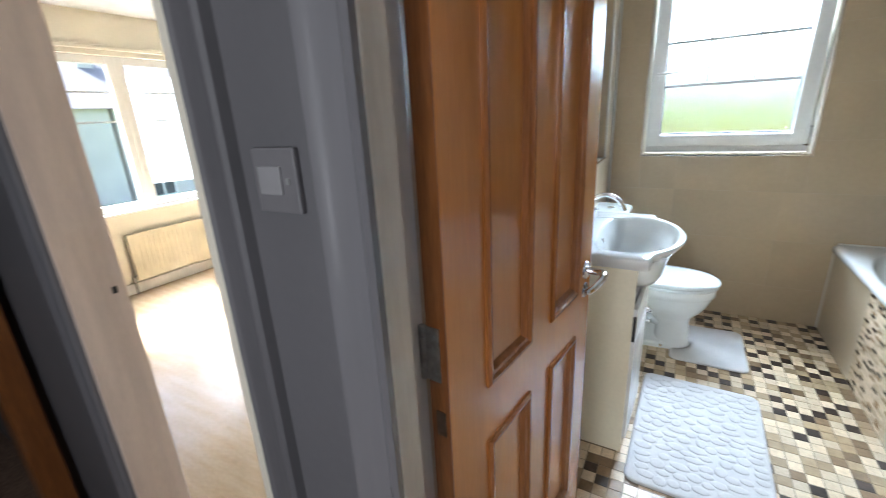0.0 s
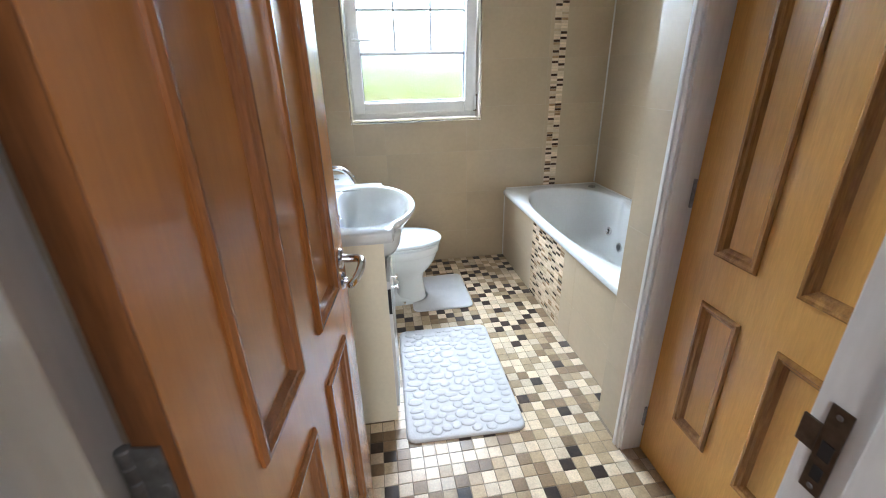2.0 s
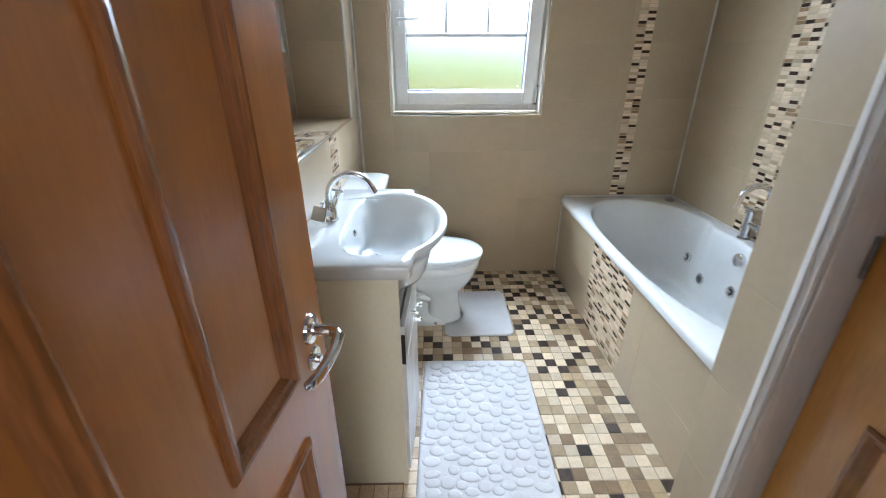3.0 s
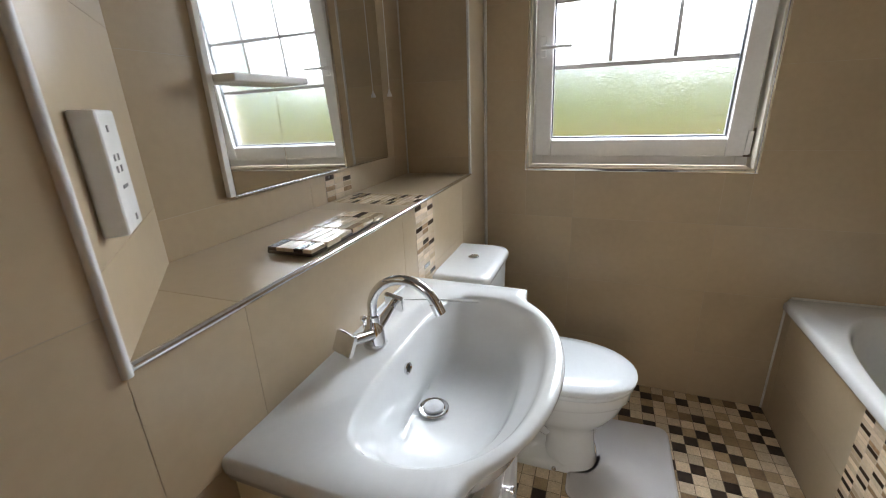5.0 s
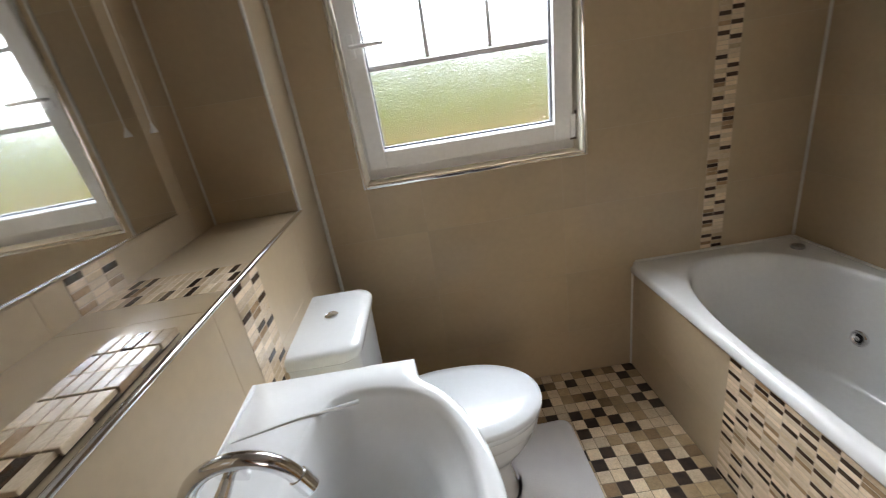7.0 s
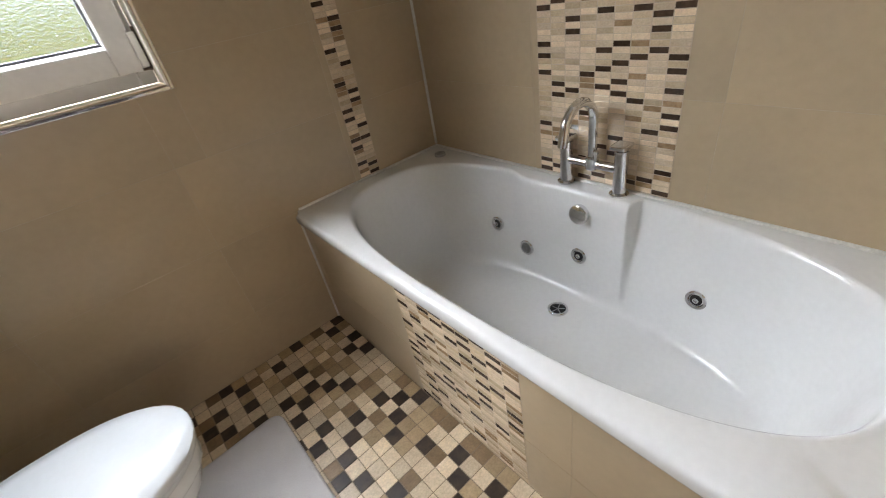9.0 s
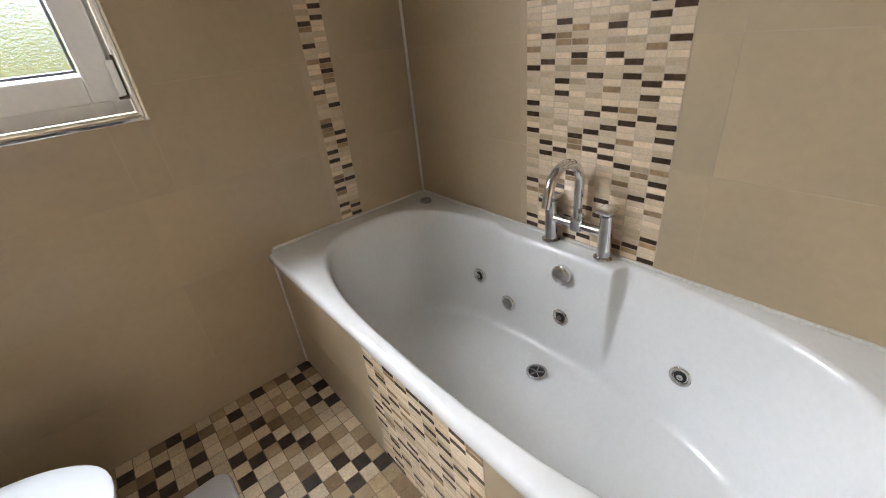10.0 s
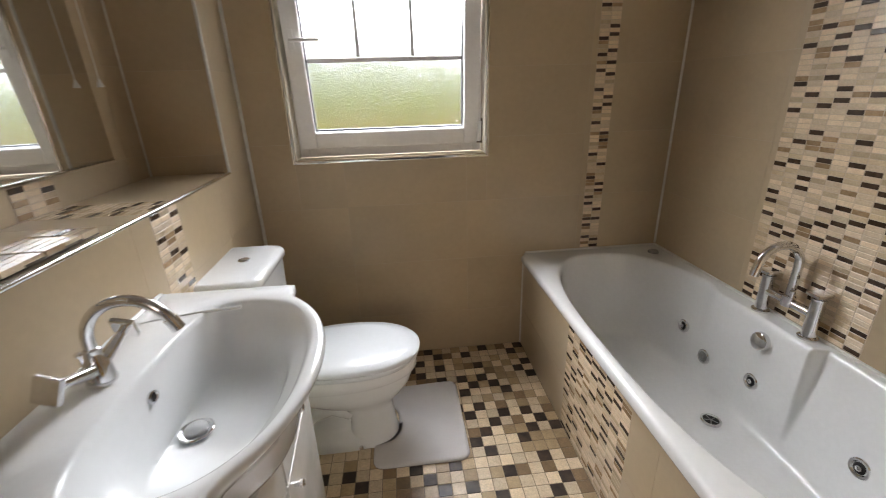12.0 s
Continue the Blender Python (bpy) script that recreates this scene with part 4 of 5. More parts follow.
def padded_mat(name, outline, height, label, m):
    ob = thing(name, m.translation, label, "bath mat")
    loops = []
    for inset, z in ((0.0, 0.001), (-0.003, 0.004), (-0.003, height * 0.6), (0.003, height), (0.012, height + 0.001)):
        loop = []
        for i, p in enumerate(outline):
            t = (outline[(i + 1) % len(outline)] - outline[i - 1]).normalized()
            nrm = Vector((-t.y, t.x))
            loop.append(m @ Vector((*(p + nrm * inset), z)))
        loops.append(loop)
    bm = bmesh.new()
    loft(bm, loops[1:], False, False)
    rim = [v for v in bm.verts][-len(outline):]
    f = bm.faces.new(rim)
    bmesh.ops.triangulate(bm, faces=[f])
    part("pad", bm, MAT_CLOTH, ob, smooth=60)
    bm = bmesh.new()
    hem = []
    for i, p in enumerate(outline):
        t = (outline[(i + 1) % len(outline)] - outline[i - 1]).normalized()
        hem.append(m @ Vector((*(p - Vector((-t.y, t.x)) * 0.005), 0.003)))
    loft(bm, [loops[0], hem, loops[1]])
    part("binding", bm, PIPING, ob, "taupe bound edge")
    return ob


MAT1 = Matrix.Translation((0.427, 2.153, 0.0)) @ Matrix.Rotation(radians(-1.2), 4, "Z")
W2, L2 = 0.254, 0.405
bath_mat = padded_mat("bath_mat", mat_outline([(-W2, -L2), (W2, -L2), (W2, L2), (-W2, L2)], 0.045), 0.013, "white padded bath mat with raised pebble pattern on tiles", MAT1)
rng = random.Random(5)
pebbles = []
for _ in range(16000):
    a, b = rng.uniform(0.022, 0.042), rng.uniform(0.017, 0.029)
    p = (rng.uniform(-W2 + 0.03, W2 - 0.03), rng.uniform(-L2 + 0.03, L2 - 0.03))
    if all(((p[0] - q[0]) / (a + q[2]) / 0.86) ** 2 + ((p[1] - q[1]) / (b + q[3]) / 0.86) ** 2 > 1 for q in pebbles):
        pebbles.append((*p, a, b, rng.uniform(-25, 25)))
bm = bmesh.new()
for x, y, a, b, r in pebbles:
    mm = MAT1 @ Matrix.Translation((x, y, 0.0125)) @ Matrix.Rotation(radians(r * 0.4), 4, "Z")
    n = 18
    loft(bm, [[mm @ Vector((a * f * math.cos(2 * math.pi * k / n), b * f * math.sin(2 * math.pi * k / n), h)) for k in range(n)] for f, h in ((1.0, -0.001), (0.96, 0.0022), (0.86, 0.0038), (0.6, 0.0048), (0.25, 0.0052))], False, True)
tagged(part("pebble_relief", bm, MAT_CLOTH, bath_mat, smooth=60), kind="stuff")

MAT2 = Matrix.Translation((0.486, 3.023, 0.0))
out2 = mat_outline([(-0.197, -0.245), (0.192, -0.245), (0.192, 0.245), (-0.197, 0.225), (-0.197, 0.125), (-0.105, 0.105), (-0.085, 0.0), (-0.105, -0.105), (-0.197, -0.125)], [0.045, 0.05, 0.05, 0.04, 0.02, 0.06, 0.05, 0.06, 0.02])
padded_mat("pedestal_mat", out2, 0.012, "white padded pedestal mat round the toilet foot", MAT2)

# ---- mirror, shelf, cords, socket, tile board ----
mirror = thing("mirror", (NICHE, 2.68, 1.215), "large wall mirror above the tiled ledge", "mirror")
MF = NICHE + 0.010
SKEW = Matrix.Translation((MF, 2.68, 1.60)) @ Matrix.Rotation(radians(0.25), 4, "Z") @ Matrix.Rotation(radians(-0.5), 4, "Y") @ Matrix.Translation((-MF, -2.68, -1.60))
for y0, y1 in ((2.285, 2.4795), (2.4805, 3.098)):
    bm = boxes(((MF - 0.004, y0, 1.219), (MF, y1, 2.20)), bevel=0.0007)
    bm.transform(SKEW)
    part("mirror_glass", bm, MIRROR, mirror)
part("side_frame", boxes(((NICHE + 0.001, 2.268, 1.217), (MF + 0.005, 2.284, 2.20)), bevel=0.002), UPVC, mirror, "white mirror edge strip")
part("bottom_strip", boxes(((NICHE + 0.001, 2.285, 1.2135), (MF + 0.003, 3.098, 1.2175)), bevel=0.001), CHROME, mirror, "polished bottom edge")
shelf = thing("mirror_shelf", (MF, 2.42, 1.48), "small white shelf in front of the mirror", "shelf")
bm = boxes(((MF + 0.001, 2.287, 1.470), (MF + 0.062, 2.545, 1.488)), bevel=0.006, seg=3)
part("shelf_board", bm, PLASTIC, shelf)

cord = thing("pull_cord", (NICHE + 0.05, 3.09, CEIL), "white light pull cord with a tassel by the mirror", "pull cord")
bm = bmesh.new()
tube(bm, [(NICHE + 0.045, 3.085, CEIL), (NICHE + 0.045, 3.085, 1.475)], 0.0016, 8)
part("string", bm, PLASTIC, cord)
bm = bmesh.new()
lathe(bm, [(0.010, 0.0), (0.009, 0.006), (0.004, 0.018), (0.003, 0.026)], Matrix.Translation((NICHE + 0.045, 3.085, 1.448)), 14)
part("tassel", bm, PLASTIC, cord, smooth=40)

socket = thing("shaver_socket", (-0.33, 1.9, 1.25), "white plastic double socket plate on the niche side", "socket")
splay = Vector((NICHE - FACE, DIAG[1] - DIAG[0], 0)).normalized()
SOCKET = on_plane(Vector((FACE, DIAG[0], 1.338)) + splay * 0.098, splay, (0, 0, 1))
bm = boxes(((-0.043, -0.074, 0.002), (0.043, 0.074, 0.030)), bevel=0.005, seg=3)
bm.transform(SOCKET)
plate = part("plate", bm, PLASTIC, socket)
for u, v in ((-0.012, 0.052), (-0.016, 0.018), (0.004, 0.018), (-0.016, 0.004), (0.004, 0.004), (0.012, -0.060)):
    bm = boxes(((u - 0.0035, v - 0.004, 0.0295), (u + 0.0035, v + 0.004, 0.0306)))
    bm.transform(SOCKET)
    part("slot", bm, GREY_MARK, plate)
bm = boxes(((-0.014, -0.020, 0.0295), (0.012, -0.016, 0.0306)))
bm.transform(SOCKET)
part("marking", bm, GREY_MARK, plate)

board = thing("mosaic_tile_board", (-0.309, 2.345, LEDGE), "loose strip of mosaic stone tiles lying on the ledge", "tile board")
rng = random.Random(12)
part("backing", boxes(((-0.356, 2.186, LEDGE + 0.0045), (-0.244, 2.502, LEDGE + 0.011))), BRONZE, board)
for i in range(6):
    for j in range(5):
        cls = 3 if (i, j) in ((0, 0), (0, 3), (5, 2)) else 2 if (i + 3 * j) % 11 == 4 else rng.choice((0, 0, 1))
        piece("tile", tile_mesh(0.0205, 0.0500, 0.008 + 0.0012 * (i % 2), 0.0015, MOSAIC[cls]), on_plane((-0.3445 + 0.0222 * j + rng.uniform(-0.001, 0.001) + 0.003 * (i % 2), 2.212 + 0.0525 * i, LEDGE + 0.011), (1, 0, 0), (0, 1, 0)), board)

for ob in (mirror, shelf, cord, socket, board):
    ob.matrix_basis = WEST_TURN @ Matrix.Translation(ob.location)

# ---- landing ----
switch = thing("light_switch", (-0.215, 0.645, 1.366), "white plastic switch plate on the landing wall, greyed for its shade", "light switch")
# white plastic greyed in its colour to match the shade on this wall
SHADED_PLASTIC = material("shaded_plastic", (0.125, 0.120, 0.127), 0.4, spots=0.04)
ROCKER_SHADED = material("shaded_rocker_plastic", (0.21, 0.204, 0.212), 0.35, spots=0.04)
plate = part("plate", boxes(((-0.258, 0.641, 1.324), (-0.178, 0.650, 1.408)), bevel=0.003), SHADED_PLASTIC, switch)
part("rocker", boxes(((-0.247, 0.638, 1.348), (-0.205, 0.642, 1.385)), bevel=0.0015), ROCKER_SHADED, plate)
part("indicator", boxes(((-0.198, 0.6395, 1.362), (-0.191, 0.642, 1.370))), GREY_MARK, plate)
frame_3 = thing("bedroom_door_frame", (-0.74, 0.7, 0), "painted bedroom door frame with a keep hole", "door frame", kind="structure")
part("jamb", boxes(((-1.14, 0.648, 0), (-1.10, 0.778, 2.02)), bevel=0.003), BARE_PINE, frame_3, "pinkish painted jamb")
part("keep_hole", boxes(((-1.1005, 0.743, 1.012), (-1.0988, 0.755, 1.032))), DARK, frame_3)
# near jamb and architraves take the shade-darkened landing colours
part("jamb", boxes(((-0.381, 0.66, 0), (-0.366, 0.778, 2.02)), bevel=0.003), SHADED_HALL_PAINT, frame_3)
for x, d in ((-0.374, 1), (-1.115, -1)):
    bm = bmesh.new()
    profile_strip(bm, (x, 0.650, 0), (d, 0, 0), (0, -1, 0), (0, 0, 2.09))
    part("architrave", bm, SHADED_HALL_GLOSS if d < 0 else SHADED_HALL_PAINT, frame_3, smooth=30)
newel = thing("newel_post", (-1.64, 0.58, 0), "dark brown wooden stair post on the landing", "post")
bm = boxes(((-1.68, 0.54, 0), (-1.59, 0.62, 1.0)), bevel=0.004)
part("shaft", bm, WOOD_EDGE, newel)
part("cap", boxes(((-1.69, 0.53, 1.0), (-1.58, 0.63, 1.03)), bevel=0.008), WOOD_EDGE, newel)

# ---- bedroom ----
window_2 = thing("window_2", (BED - 0.1, 2.1, 0.79), "wide white plastic bedroom window with glazing bars", "window", kind="structure")
def ring_y(bm, y0, y1, z0, z1, w, x0, x1):
    box(bm, (x0, y0, z0), (x1, y0 + w, z1), 0.005)
    box(bm, (x0, y1 - w, z0), (x1, y1, z1), 0.005)
    box(bm, (x0, y0 + w, z0), (x1, y1 - w, z0 + w), 0.005)
    box(bm, (x0, y0 + w, z1 - w), (x1, y1 - w, z1), 0.005)


for y0, y1 in ((0.88, 1.58), (1.58, 2.30), (2.30, 2.95), (2.95, 3.59)):
    bm = bmesh.new()
    ring_y(bm, y0, y1, 0.755, 2.07, 0.065, BED - 0.12, BED - 0.05)
    part("window_frame", bm, UPVC, window_2)
    p = part("pane", boxes(((BED - 0.09, y0 + 0.06, 0.815), (BED - 0.086, y1 - 0.06, 2.01))), CLEAR, window_2)
    p.visible_shadow = False
    for z in (1.535, 1.78):
        part("glazing_bar", boxes(((BED - 0.084, y0 + 0.07, z - 0.007), (BED - 0.076, y1 - 0.07, z + 0.007))), BAR, window_2)
part("window_sill", boxes(((BED - 0.12, 0.87, 0.735), (BED + 0.03, 3.6, 0.757)), bevel=0.005), UPVC, window_2)
structure("trim_bedroom", boxes(((BED, 0.8, 2.11), (BED + 0.02, 3.7, 2.14)), bevel=0.006), CREAM_PAINT, "cream picture rail over the bedroom window", "trim")

radiator = thing("radiator", (BED + 0.05, 2.0, 0.14), "cream panel radiator under the bedroom window", "radiator")
bm = boxes(((BED + 0.03, 1.97, 0.125), (BED + 0.062, 3.27, 0.56)), bevel=0.012, seg=3)
part("panel", bm, material("cream_radiator_enamel", (0.70, 0.64, 0.48), 0.4, spots=0.03), radiator)
for k in range(28):
    part("rib", boxes(((BED + 0.0622, 2.005 + k * 0.045, 0.16), (BED + 0.066, 2.025 + k * 0.045, 0.52)), bevel=0.0018), bpy.data.materials["cream_radiator_enamel"], radiator)
bm = bmesh.new()
tube(bm, [(BED + 0.045, 1.95, 0.0), (BED + 0.045, 1.95, 0.16), (BED + 0.045, 1.98, 0.18)], 0.009, 12)
part("valve_pipe", bm, STEEL, radiator)

# ---- outdoors ----
ground = structure("ground", boxes(((-300, -300, -3.2), (300, 300, -2.9))), GRASS, "grass below the house reaching the horizon", "ground")


def row_house(x, y, w, label):
    h = thing("house", (x, y, -2.9), label, "house", "houses across the road")
    part("wall", boxes(((x - 7, y, -2.9), (x, y + w, 2.6))), RENDER_WALL, h)
    bm = bmesh.new()
    loft(bm, [[(x - 7.3, yy, 2.6), (x + 0.3, yy, 2.6), (x - 3.5, yy, 5.0)] for yy in (y - 0.1, y + w + 0.1)], True, True)
    roof = part("roof", bm, SLATE, h)
    part("chimney", boxes(((x - 4, y + 0.3, 4.3), (x - 3.1, y + 1.0, 6.0))), RENDER_WALL, roof)
    for zz in (-1.9, 0.8):
        for yy in (0.22, 0.66):
            o = part("window", boxes(((x + 0.005, y + w * yy - 0.65, zz), (x + 0.06, y + w * yy + 0.65, zz + 1.15)), bevel=0.02), UPVC, h)
            part("pane", boxes(((x + 0.05, y + w * yy - 0.55, zz + 0.1), (x + 0.075, y + w * yy - 0.05, zz + 1.05)), ((x + 0.05, y + w * yy + 0.05, zz + 0.1), (x + 0.075, y + w * yy + 0.55, zz + 1.05))), HOUSE_GLASS, o)


for k in range(6):
    row_house(-24.0, -9.0 + 6.6 * k, 6.4, "pale rendered terraced house with a grey roof")
fence = thing("garden_fence", (0.4, 9.0, -2.9), "weathered wooden boundary fence behind the garden", "fence")
for k in range(34):
    part("board", boxes(((-8 + k * 0.5, 8.3, -2.9), (-8 + k * 0.5 + 0.47, 8.34, 0.72))), FENCE_WOOD, fence)
hedge = thing("hedge", (0.4, 9.6, -2.9), "tall green garden hedge behind the fence", "hedge")
part("core", boxes(((-9, 9.3, -2.9), (9.5, 10.4, 1.66))), LEAF, hedge)
rng = random.Random(3)
vs, fs = [], []
for _ in range(13000):
    c = Vector((rng.uniform(-9, 9.5), rng.uniform(8.9, 9.35), 0.2 + 2.0 * rng.random() ** 1.25 + 0.25 * noise.noise((0, 0, 0))))
    c.z += 0.30 * noise.noise((c.x * 1.1, 0, 3.1)) + 0.05 * c.x
    q = Euler((rng.uniform(0, 6), rng.uniform(0, 6), rng.uniform(0, 6))).to_matrix()
    s = rng.uniform(0.04, 0.085)
    i = len(vs)
    vs += [c + q @ Vector(p) * s for p in ((-1, 0, 0), (0, -0.5, 0.1), (1, 0, 0), (0, 0.5, 0.1))]
    fs.append((i, i + 1, i + 2, i + 3))
me = bpy.data.meshes.new("foliage")
me.from_pydata(vs, [], fs)
me.materials.append(LEAF)
fol = new("foliage", me)
fol.parent, fol.matrix_parent_inverse = hedge, INVERSE[hedge]
tagged(fol, kind="stuff")

# ---- tiles and mosaics ----
def cut(rects, hole):
    """Takes a rectangle out of rectangles (u0, u1, v0, v1)."""
    out = []
    h0, h1, k0, k1 = hole
    for a, b, c, d in rects:
        if b <= h0 or a >= h1 or d <= k0 or c >= k1:
            out.append((a, b, c, d))
            continue
        if a < h0:
            out.append((a, h0, c, d))
        if b > h1:
            out.append((h1, b, c, d))
        a2, b2 = max(a, h0), min(b, h1)
        if c < k0:
            out.append((a2, b2, c, k0))
        if d > k1:
            out.append((a2, b2, k1, d))
    return out


def clad(parent, origin, u, v, ext, first, pitch, holes=(), joint=0.0014, depth=0.0008):
    """Covers a flat stretch with large tiles, cut to fit round holes; ext, first and pitch are in (u, v)."""
    def cuts(a, b, f, p):
        k = math.ceil((a - f) / p + 1e-6)
        xs = [a]
        while f + k * p < b - 1e-6:
            xs.append(f + k * p)
            k += 1
        return xs + [b]
    us, vs_ = cuts(ext[0], ext[1], first[0], pitch[0]), cuts(ext[2], ext[3], first[1], pitch[1])
    o, u, v = Vector(origin), Vector(u), Vector(v)
    for a, b in zip(us, us[1:]):
        for c, d in zip(vs_, vs_[1:]):
            rects = [(a, b, c, d)]
            for h in holes:
                rects = cut(rects, h)
            for r in rects:
                w, h = r[1] - r[0] - joint, r[3] - r[2] - joint
                if w > 0.006 and h > 0.006:
                    piece("tile", tile_mesh(w, h, depth, 0.0004, TILE), on_plane(o + u * ((r[0] + r[1]) / 2) + v * ((r[2] + r[3]) / 2), u, v), parent)


def stone_class(rng, shares):
    x, acc = rng.random(), 0
    for i, s in enumerate(shares):
        acc += s
        if x < acc:
            return i
    return 0


def mosaic(parent, origin, u, v, cols, rows, pitch, seed, single_rows=None, depth=0.0018, shares=(0.51, 0.18, 0.09, 0.22)):
    """Small brick mosaic; rows past single_rows are joined into one mesh."""
    rng = random.Random(seed)
    o, u, v = Vector(origin), Vector(u), Vector(v)
    w, h = pitch[0] - 0.0022, pitch[1] - 0.0022
    m = on_plane(o + u * (pitch[0] * cols / 2) + v * (pitch[1] * rows / 2), u, v)
    bm = boxes(((-pitch[0] * cols / 2, -pitch[1] * rows / 2, -0.002), (pitch[0] * cols / 2, pitch[1] * rows / 2, 0.0011)))
    bm.transform(m)
    part("grout_bed", bm, MOSAIC_GROUT, parent)
    vs, fs, ms = [], [], []
    last = {}
    for j in range(rows):
        for i in range(cols):
            k = stone_class(rng, shares)
            if k == 3 and (last.get((i, j - 1)) == 3 or (last.get((i - 1, j)) == 3 and rng.random() < 0.7)):
                k = rng.choice((0, 0, 1))
            last[i, j] = k
            m = on_plane(o + u * (pitch[0] * (i + 0.5)) + v * (pitch[1] * (j + 0.5)), u, v)
            if single_rows is None or j < single_rows:
                piece("tile", tile_mesh(w, h, depth, 0.0012, MOSAIC[k]), m, parent)
            else:
                me = tile_mesh(w, h, depth, 0.0012, MOSAIC[k])
                b = len(vs)
                vs += [m @ x.co for x in me.vertices]
                fs += [tuple(b + q for q in p.vertices) for p in me.polygons]
                ms += [k] * len(me.polygons)
    if vs:
        me = bpy.data.meshes.new("upper_mosaic")
        me.from_pydata(vs, [], fs)
        for x in MOSAIC_JOINED:
            me.materials.append(x)
        me.polygons.foreach_set("material_index", ms)
        ob = new("upper_mosaic", me)
        ob.parent = parent
        tagged(ob, kind="stuff")


ZF, ZP, UP = 0.245, 0.315, 0.60
X, Y, Z, NX, NY = (1, 0, 0), (0, 1, 0), (0, 0, 1), (-1, 0, 0), (0, -1, 0)
STRIP = (1.427, 1.525)
MOS_E = (2.472, 2.946)
MOS_P = (2.440, 2.925)
MOS_F = (2.677, 2.832)
# each stretch: u runs so that u x v points into the room
clad(wall_north, (0, NORTH + BACK, 0), X, Z, (FACE, EAST, 0, CEIL), (0.80, ZF), (UP, ZP), [(WIN[0] - 0.002, WIN[1] + 0.002, WIN[2] - 0.002, WIN[3] + 0.002), (*STRIP, 0.55, CEIL), (PANEL + 0.01, EAST, 0, 0.55)])
clad(wall_east, (EAST + BACK, 0, 0), NY, Z, (-NORTH, -1.776, 0.56, CEIL), (-3.572, ZF), (UP, ZP), [(-MOS_E[1], -MOS_E[0], 0.5, CEIL)])
clad(wall_east, (STUB + BACK, 0, 0), NY, Z, (-1.776, -1.618, 0, 0.892), (-1.776, 0.0), (UP, 0.2973))
clad(wall_east, (STUB + BACK, 0, 0), NY, Z, (-1.776, -1.618, 0.892, CEIL), (-1.776, 0.892), (UP, 0.405))
clad(wall_east, (0, 1.776 - BACK, 0), NX, Z, (-EAST, -STUB, 0.56, CEIL), (-EAST, ZF), (UP, ZP))
clad(wall_west, (FACE - BACK, 0, 0), Y, Z, (0.82, DIAG[0] - 0.004, 0, CEIL), (1.985, ZF), (UP, ZP))
clad(wall_west, (FACE - BACK, 0, 0), Y, Z, (DIAG[0] - 0.004, NORTH - 0.004, 0, LEDGE - 0.003), (1.985, ZF), (UP, ZP), [(*MOS_F, 0.60, LEDGE)])
clad(wall_west, (FACE - BACK, 0, 0), Y, Z, (3.318, NORTH - 0.004, LEDGE - 0.003, CEIL), (1.985, ZF), (UP, ZP))
clad(wall_west, (NICHE - BACK, 0, 0), Y, Z, (2.093, 3.31, LEDGE, CEIL), (1.985, 1.205), (UP, ZP), [(2.66, 2.815, LEDGE, 1.203)])
dv = Vector((NICHE - FACE, DIAG[1] - DIAG[0], 0))
clad(wall_west, (FACE, DIAG[0], 0), dv.normalized(), Z, (0.006, dv.length, LEDGE, CEIL), (0.0, 1.235), (UP, ZP), depth=0.0008)
clad(wall_west, (0, 3.31 + BACK, 0), X, Z, (NICHE, FACE, LEDGE, CEIL), (NICHE, ZF), (UP, ZP))
clad(wall_west, (0, 0, LEDGE - BACK), X, Y, (NICHE, FACE - 0.006, DIAG[0], 3.31), (NICHE, 1.985), (UP, UP), [(NICHE, FACE, *MOS_F)])
clad(bath_panel, (PANEL + BACK, 0, 0), NY, Z, (-NORTH, -1.776, 0, 0.522), (-2.30, 0.235), (UP, 0.315), [(-MOS_P[1], -MOS_P[0], 0, 0.522)])

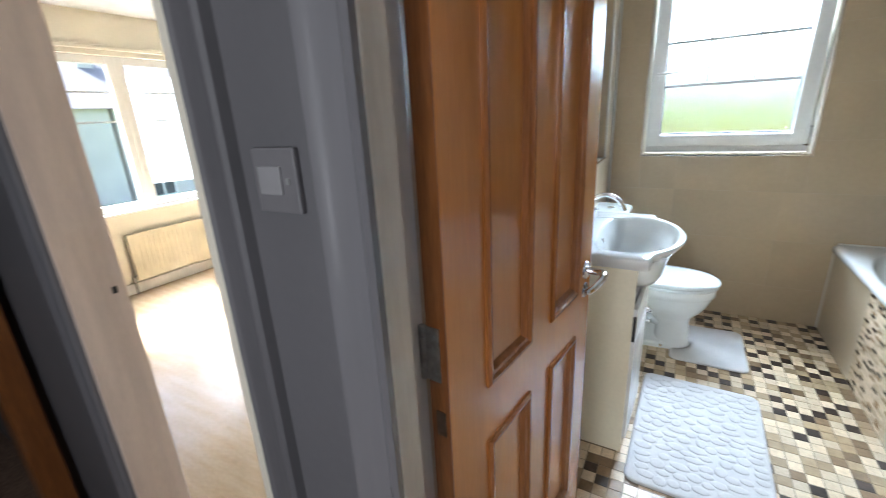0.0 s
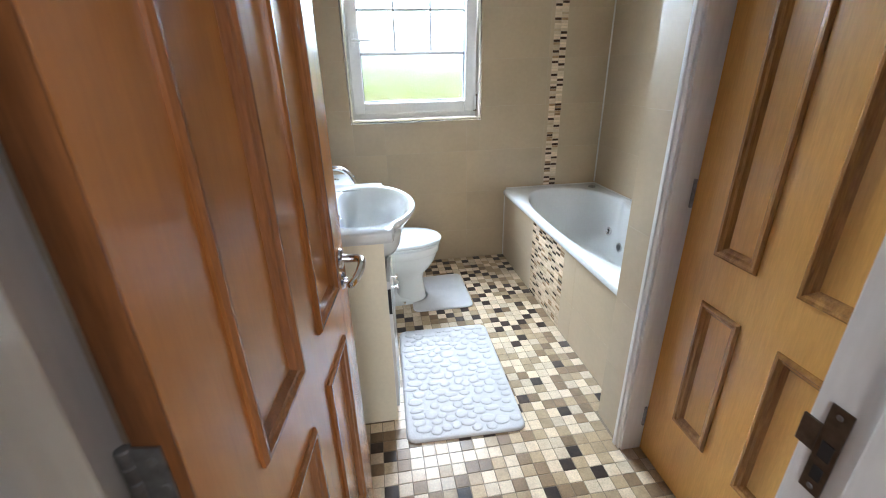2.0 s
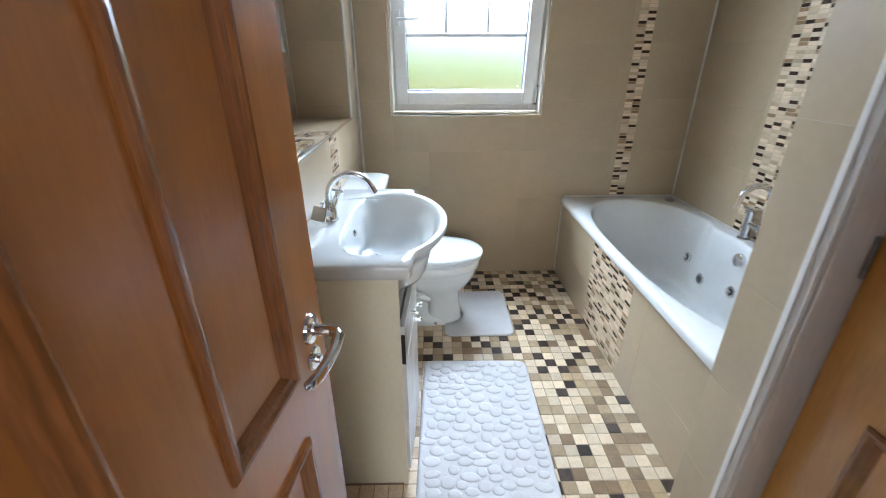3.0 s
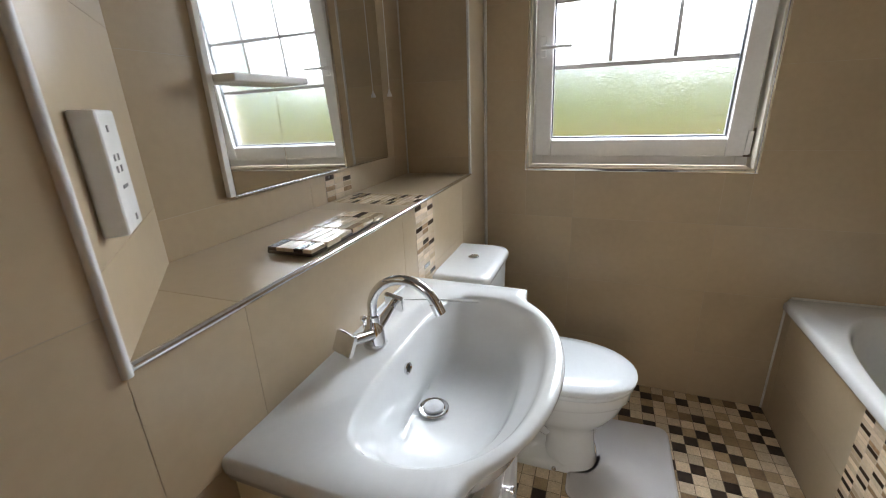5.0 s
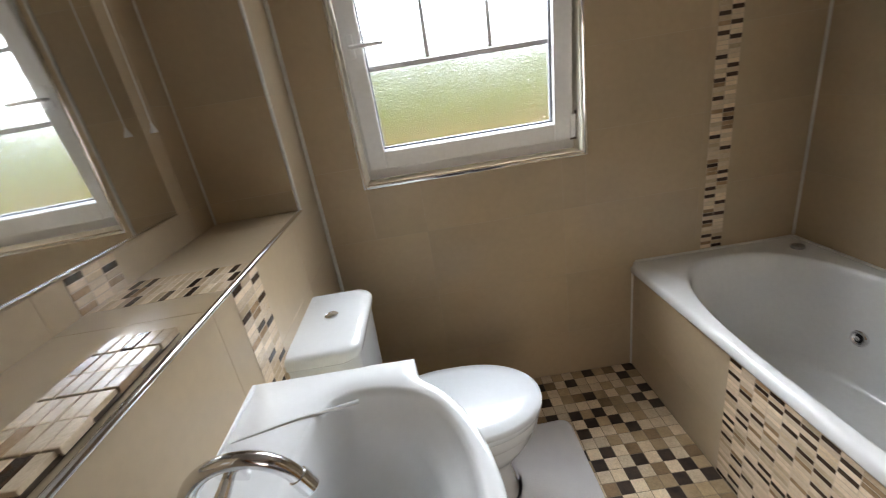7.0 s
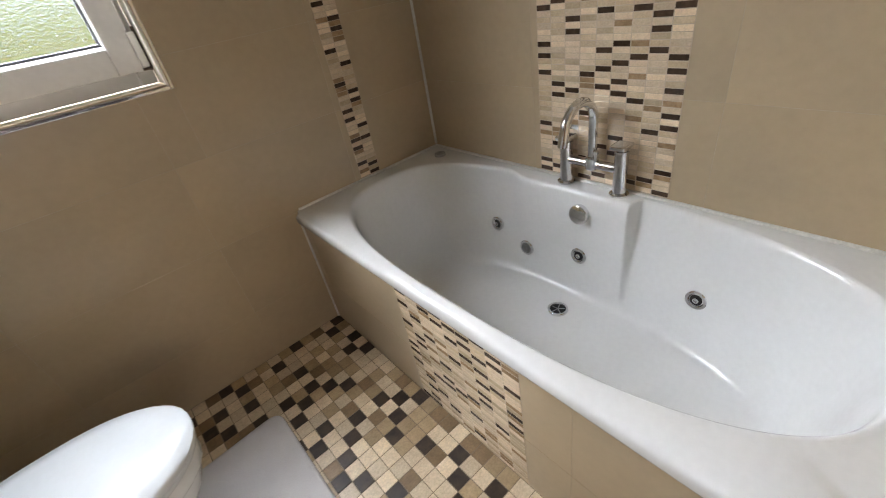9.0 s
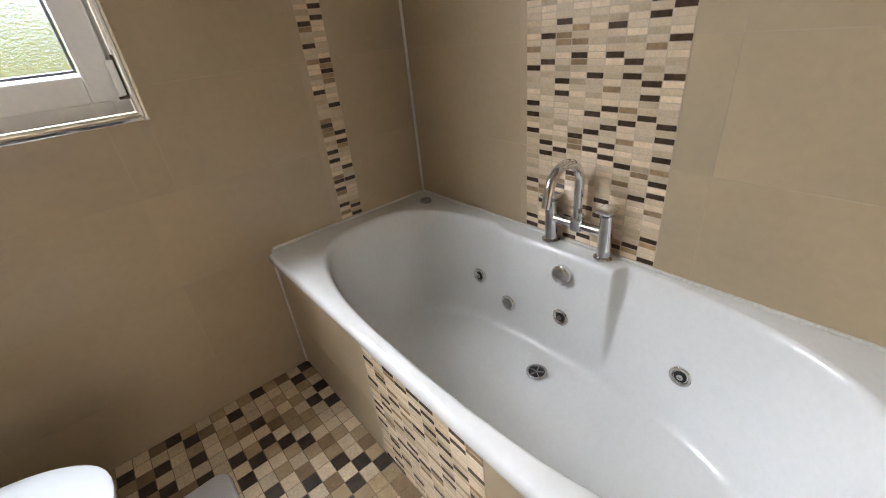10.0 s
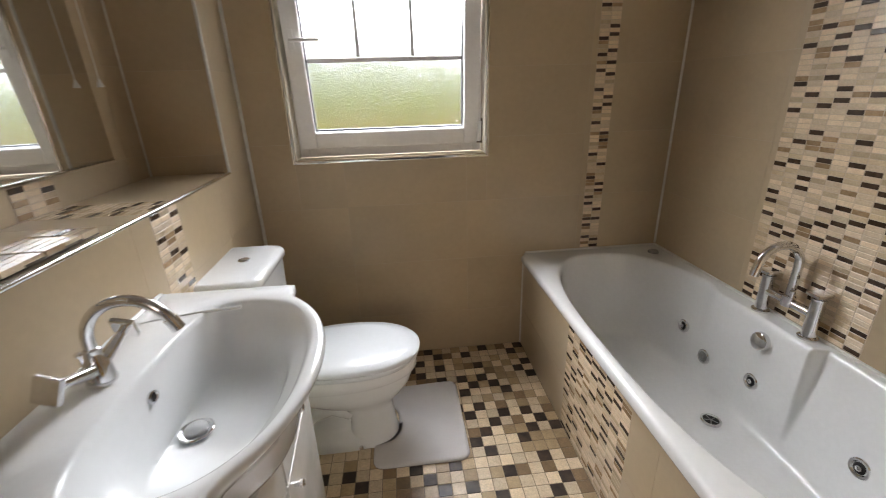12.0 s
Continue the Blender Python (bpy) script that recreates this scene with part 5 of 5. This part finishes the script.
mosaic(wall_north, (STRIP[0], NORTH + BACK, 0.578), X, Z, 2, 106, (0.049, 0.0171), 21, shares=(0.40, 0.16, 0.12, 0.32))
mosaic(wall_east, (EAST + BACK, MOS_E[1], 0.578), NY, Z, 9, 106, (0.05265, 0.0171), 22, single_rows=33)
mosaic(bath_panel, (PANEL + BACK, MOS_P[1], 0.002), NY, Z, 9, 32, (0.0539, 0.01625), 23)
mosaic(wall_west, (FACE - BACK, MOS_F[0], 0.602), Y, Z, 3, 29, (0.0516, 0.0175), 24)
mosaic(wall_west, (FACE - 0.012, MOS_F[0], LEDGE - BACK), Y, NX, 3, 16, (0.0516, 0.0182), 25)
mosaic(wall_west, (NICHE - BACK, 2.662, LEDGE + 0.001), Y, Z, 3, 5, (0.0510, 0.0175), 26)

# floor tiles: the stretch in front of the bath singly, the rest joined
rng = random.Random(77)
FP = 0.0525
vs, fs, ms, last, singles = [], [], [], {}, 0
for j in range(53):
    for i in range(28):
        x, y = PANEL - FP * (i + 0.5), NORTH - FP * (j + 0.5)
        if y < 0.80 or x < FACE + 0.01 or (x > STUB and 1.60 < y < 1.776):
            continue
        k = stone_class(rng, (0.40, 0.19, 0.10, 0.31) if y > 2.45 else (0.42, 0.26, 0.18, 0.14))
        if k == 3 and (last.get((i, j - 1)) == 3 or last.get((i - 1, j)) == 3):
            k = stone_class(rng, (0.5, 0.25, 0.25, 0.0))
        last[i, j] = k
        me = tile_mesh(FP - 0.0022, FP - 0.0022, 0.006, 0.0014, FLOOR_STONE[k])
        tilt = Matrix.Rotation(rng.uniform(-0.006, 0.006), 4, "X") @ Matrix.Rotation(rng.uniform(-0.006, 0.006), 4, "Y")
        m = Matrix.Translation((x, y, -0.006)) @ tilt
        hidden = x < 0.14 and 1.91 < y < 2.61
        if hidden:
            continue
        if 0.17 < x and (y < 1.74 or y > 2.57) and not (0.32 < x < 0.67 and 2.80 < y < 3.25) and (y > 2.40 or 1.25 < y) and singles < 300:
            singles += 1
            piece("tile", me, m, floor)
        else:
            b = len(vs)
            vs += [m @ q.co for q in me.vertices]
            fs += [tuple(b + q for q in p.vertices) for p in me.polygons]
            ms += [k] * len(me.polygons)
me = bpy.data.meshes.new("floor_tiles")
me.from_pydata(vs, [], fs)
for q in FLOOR_STONE_JOINED:
    me.materials.append(q)
me.polygons.foreach_set("material_index", ms)
ob = new("floor_tiles", me)
ob.parent = floor
tagged(ob, kind="stuff")
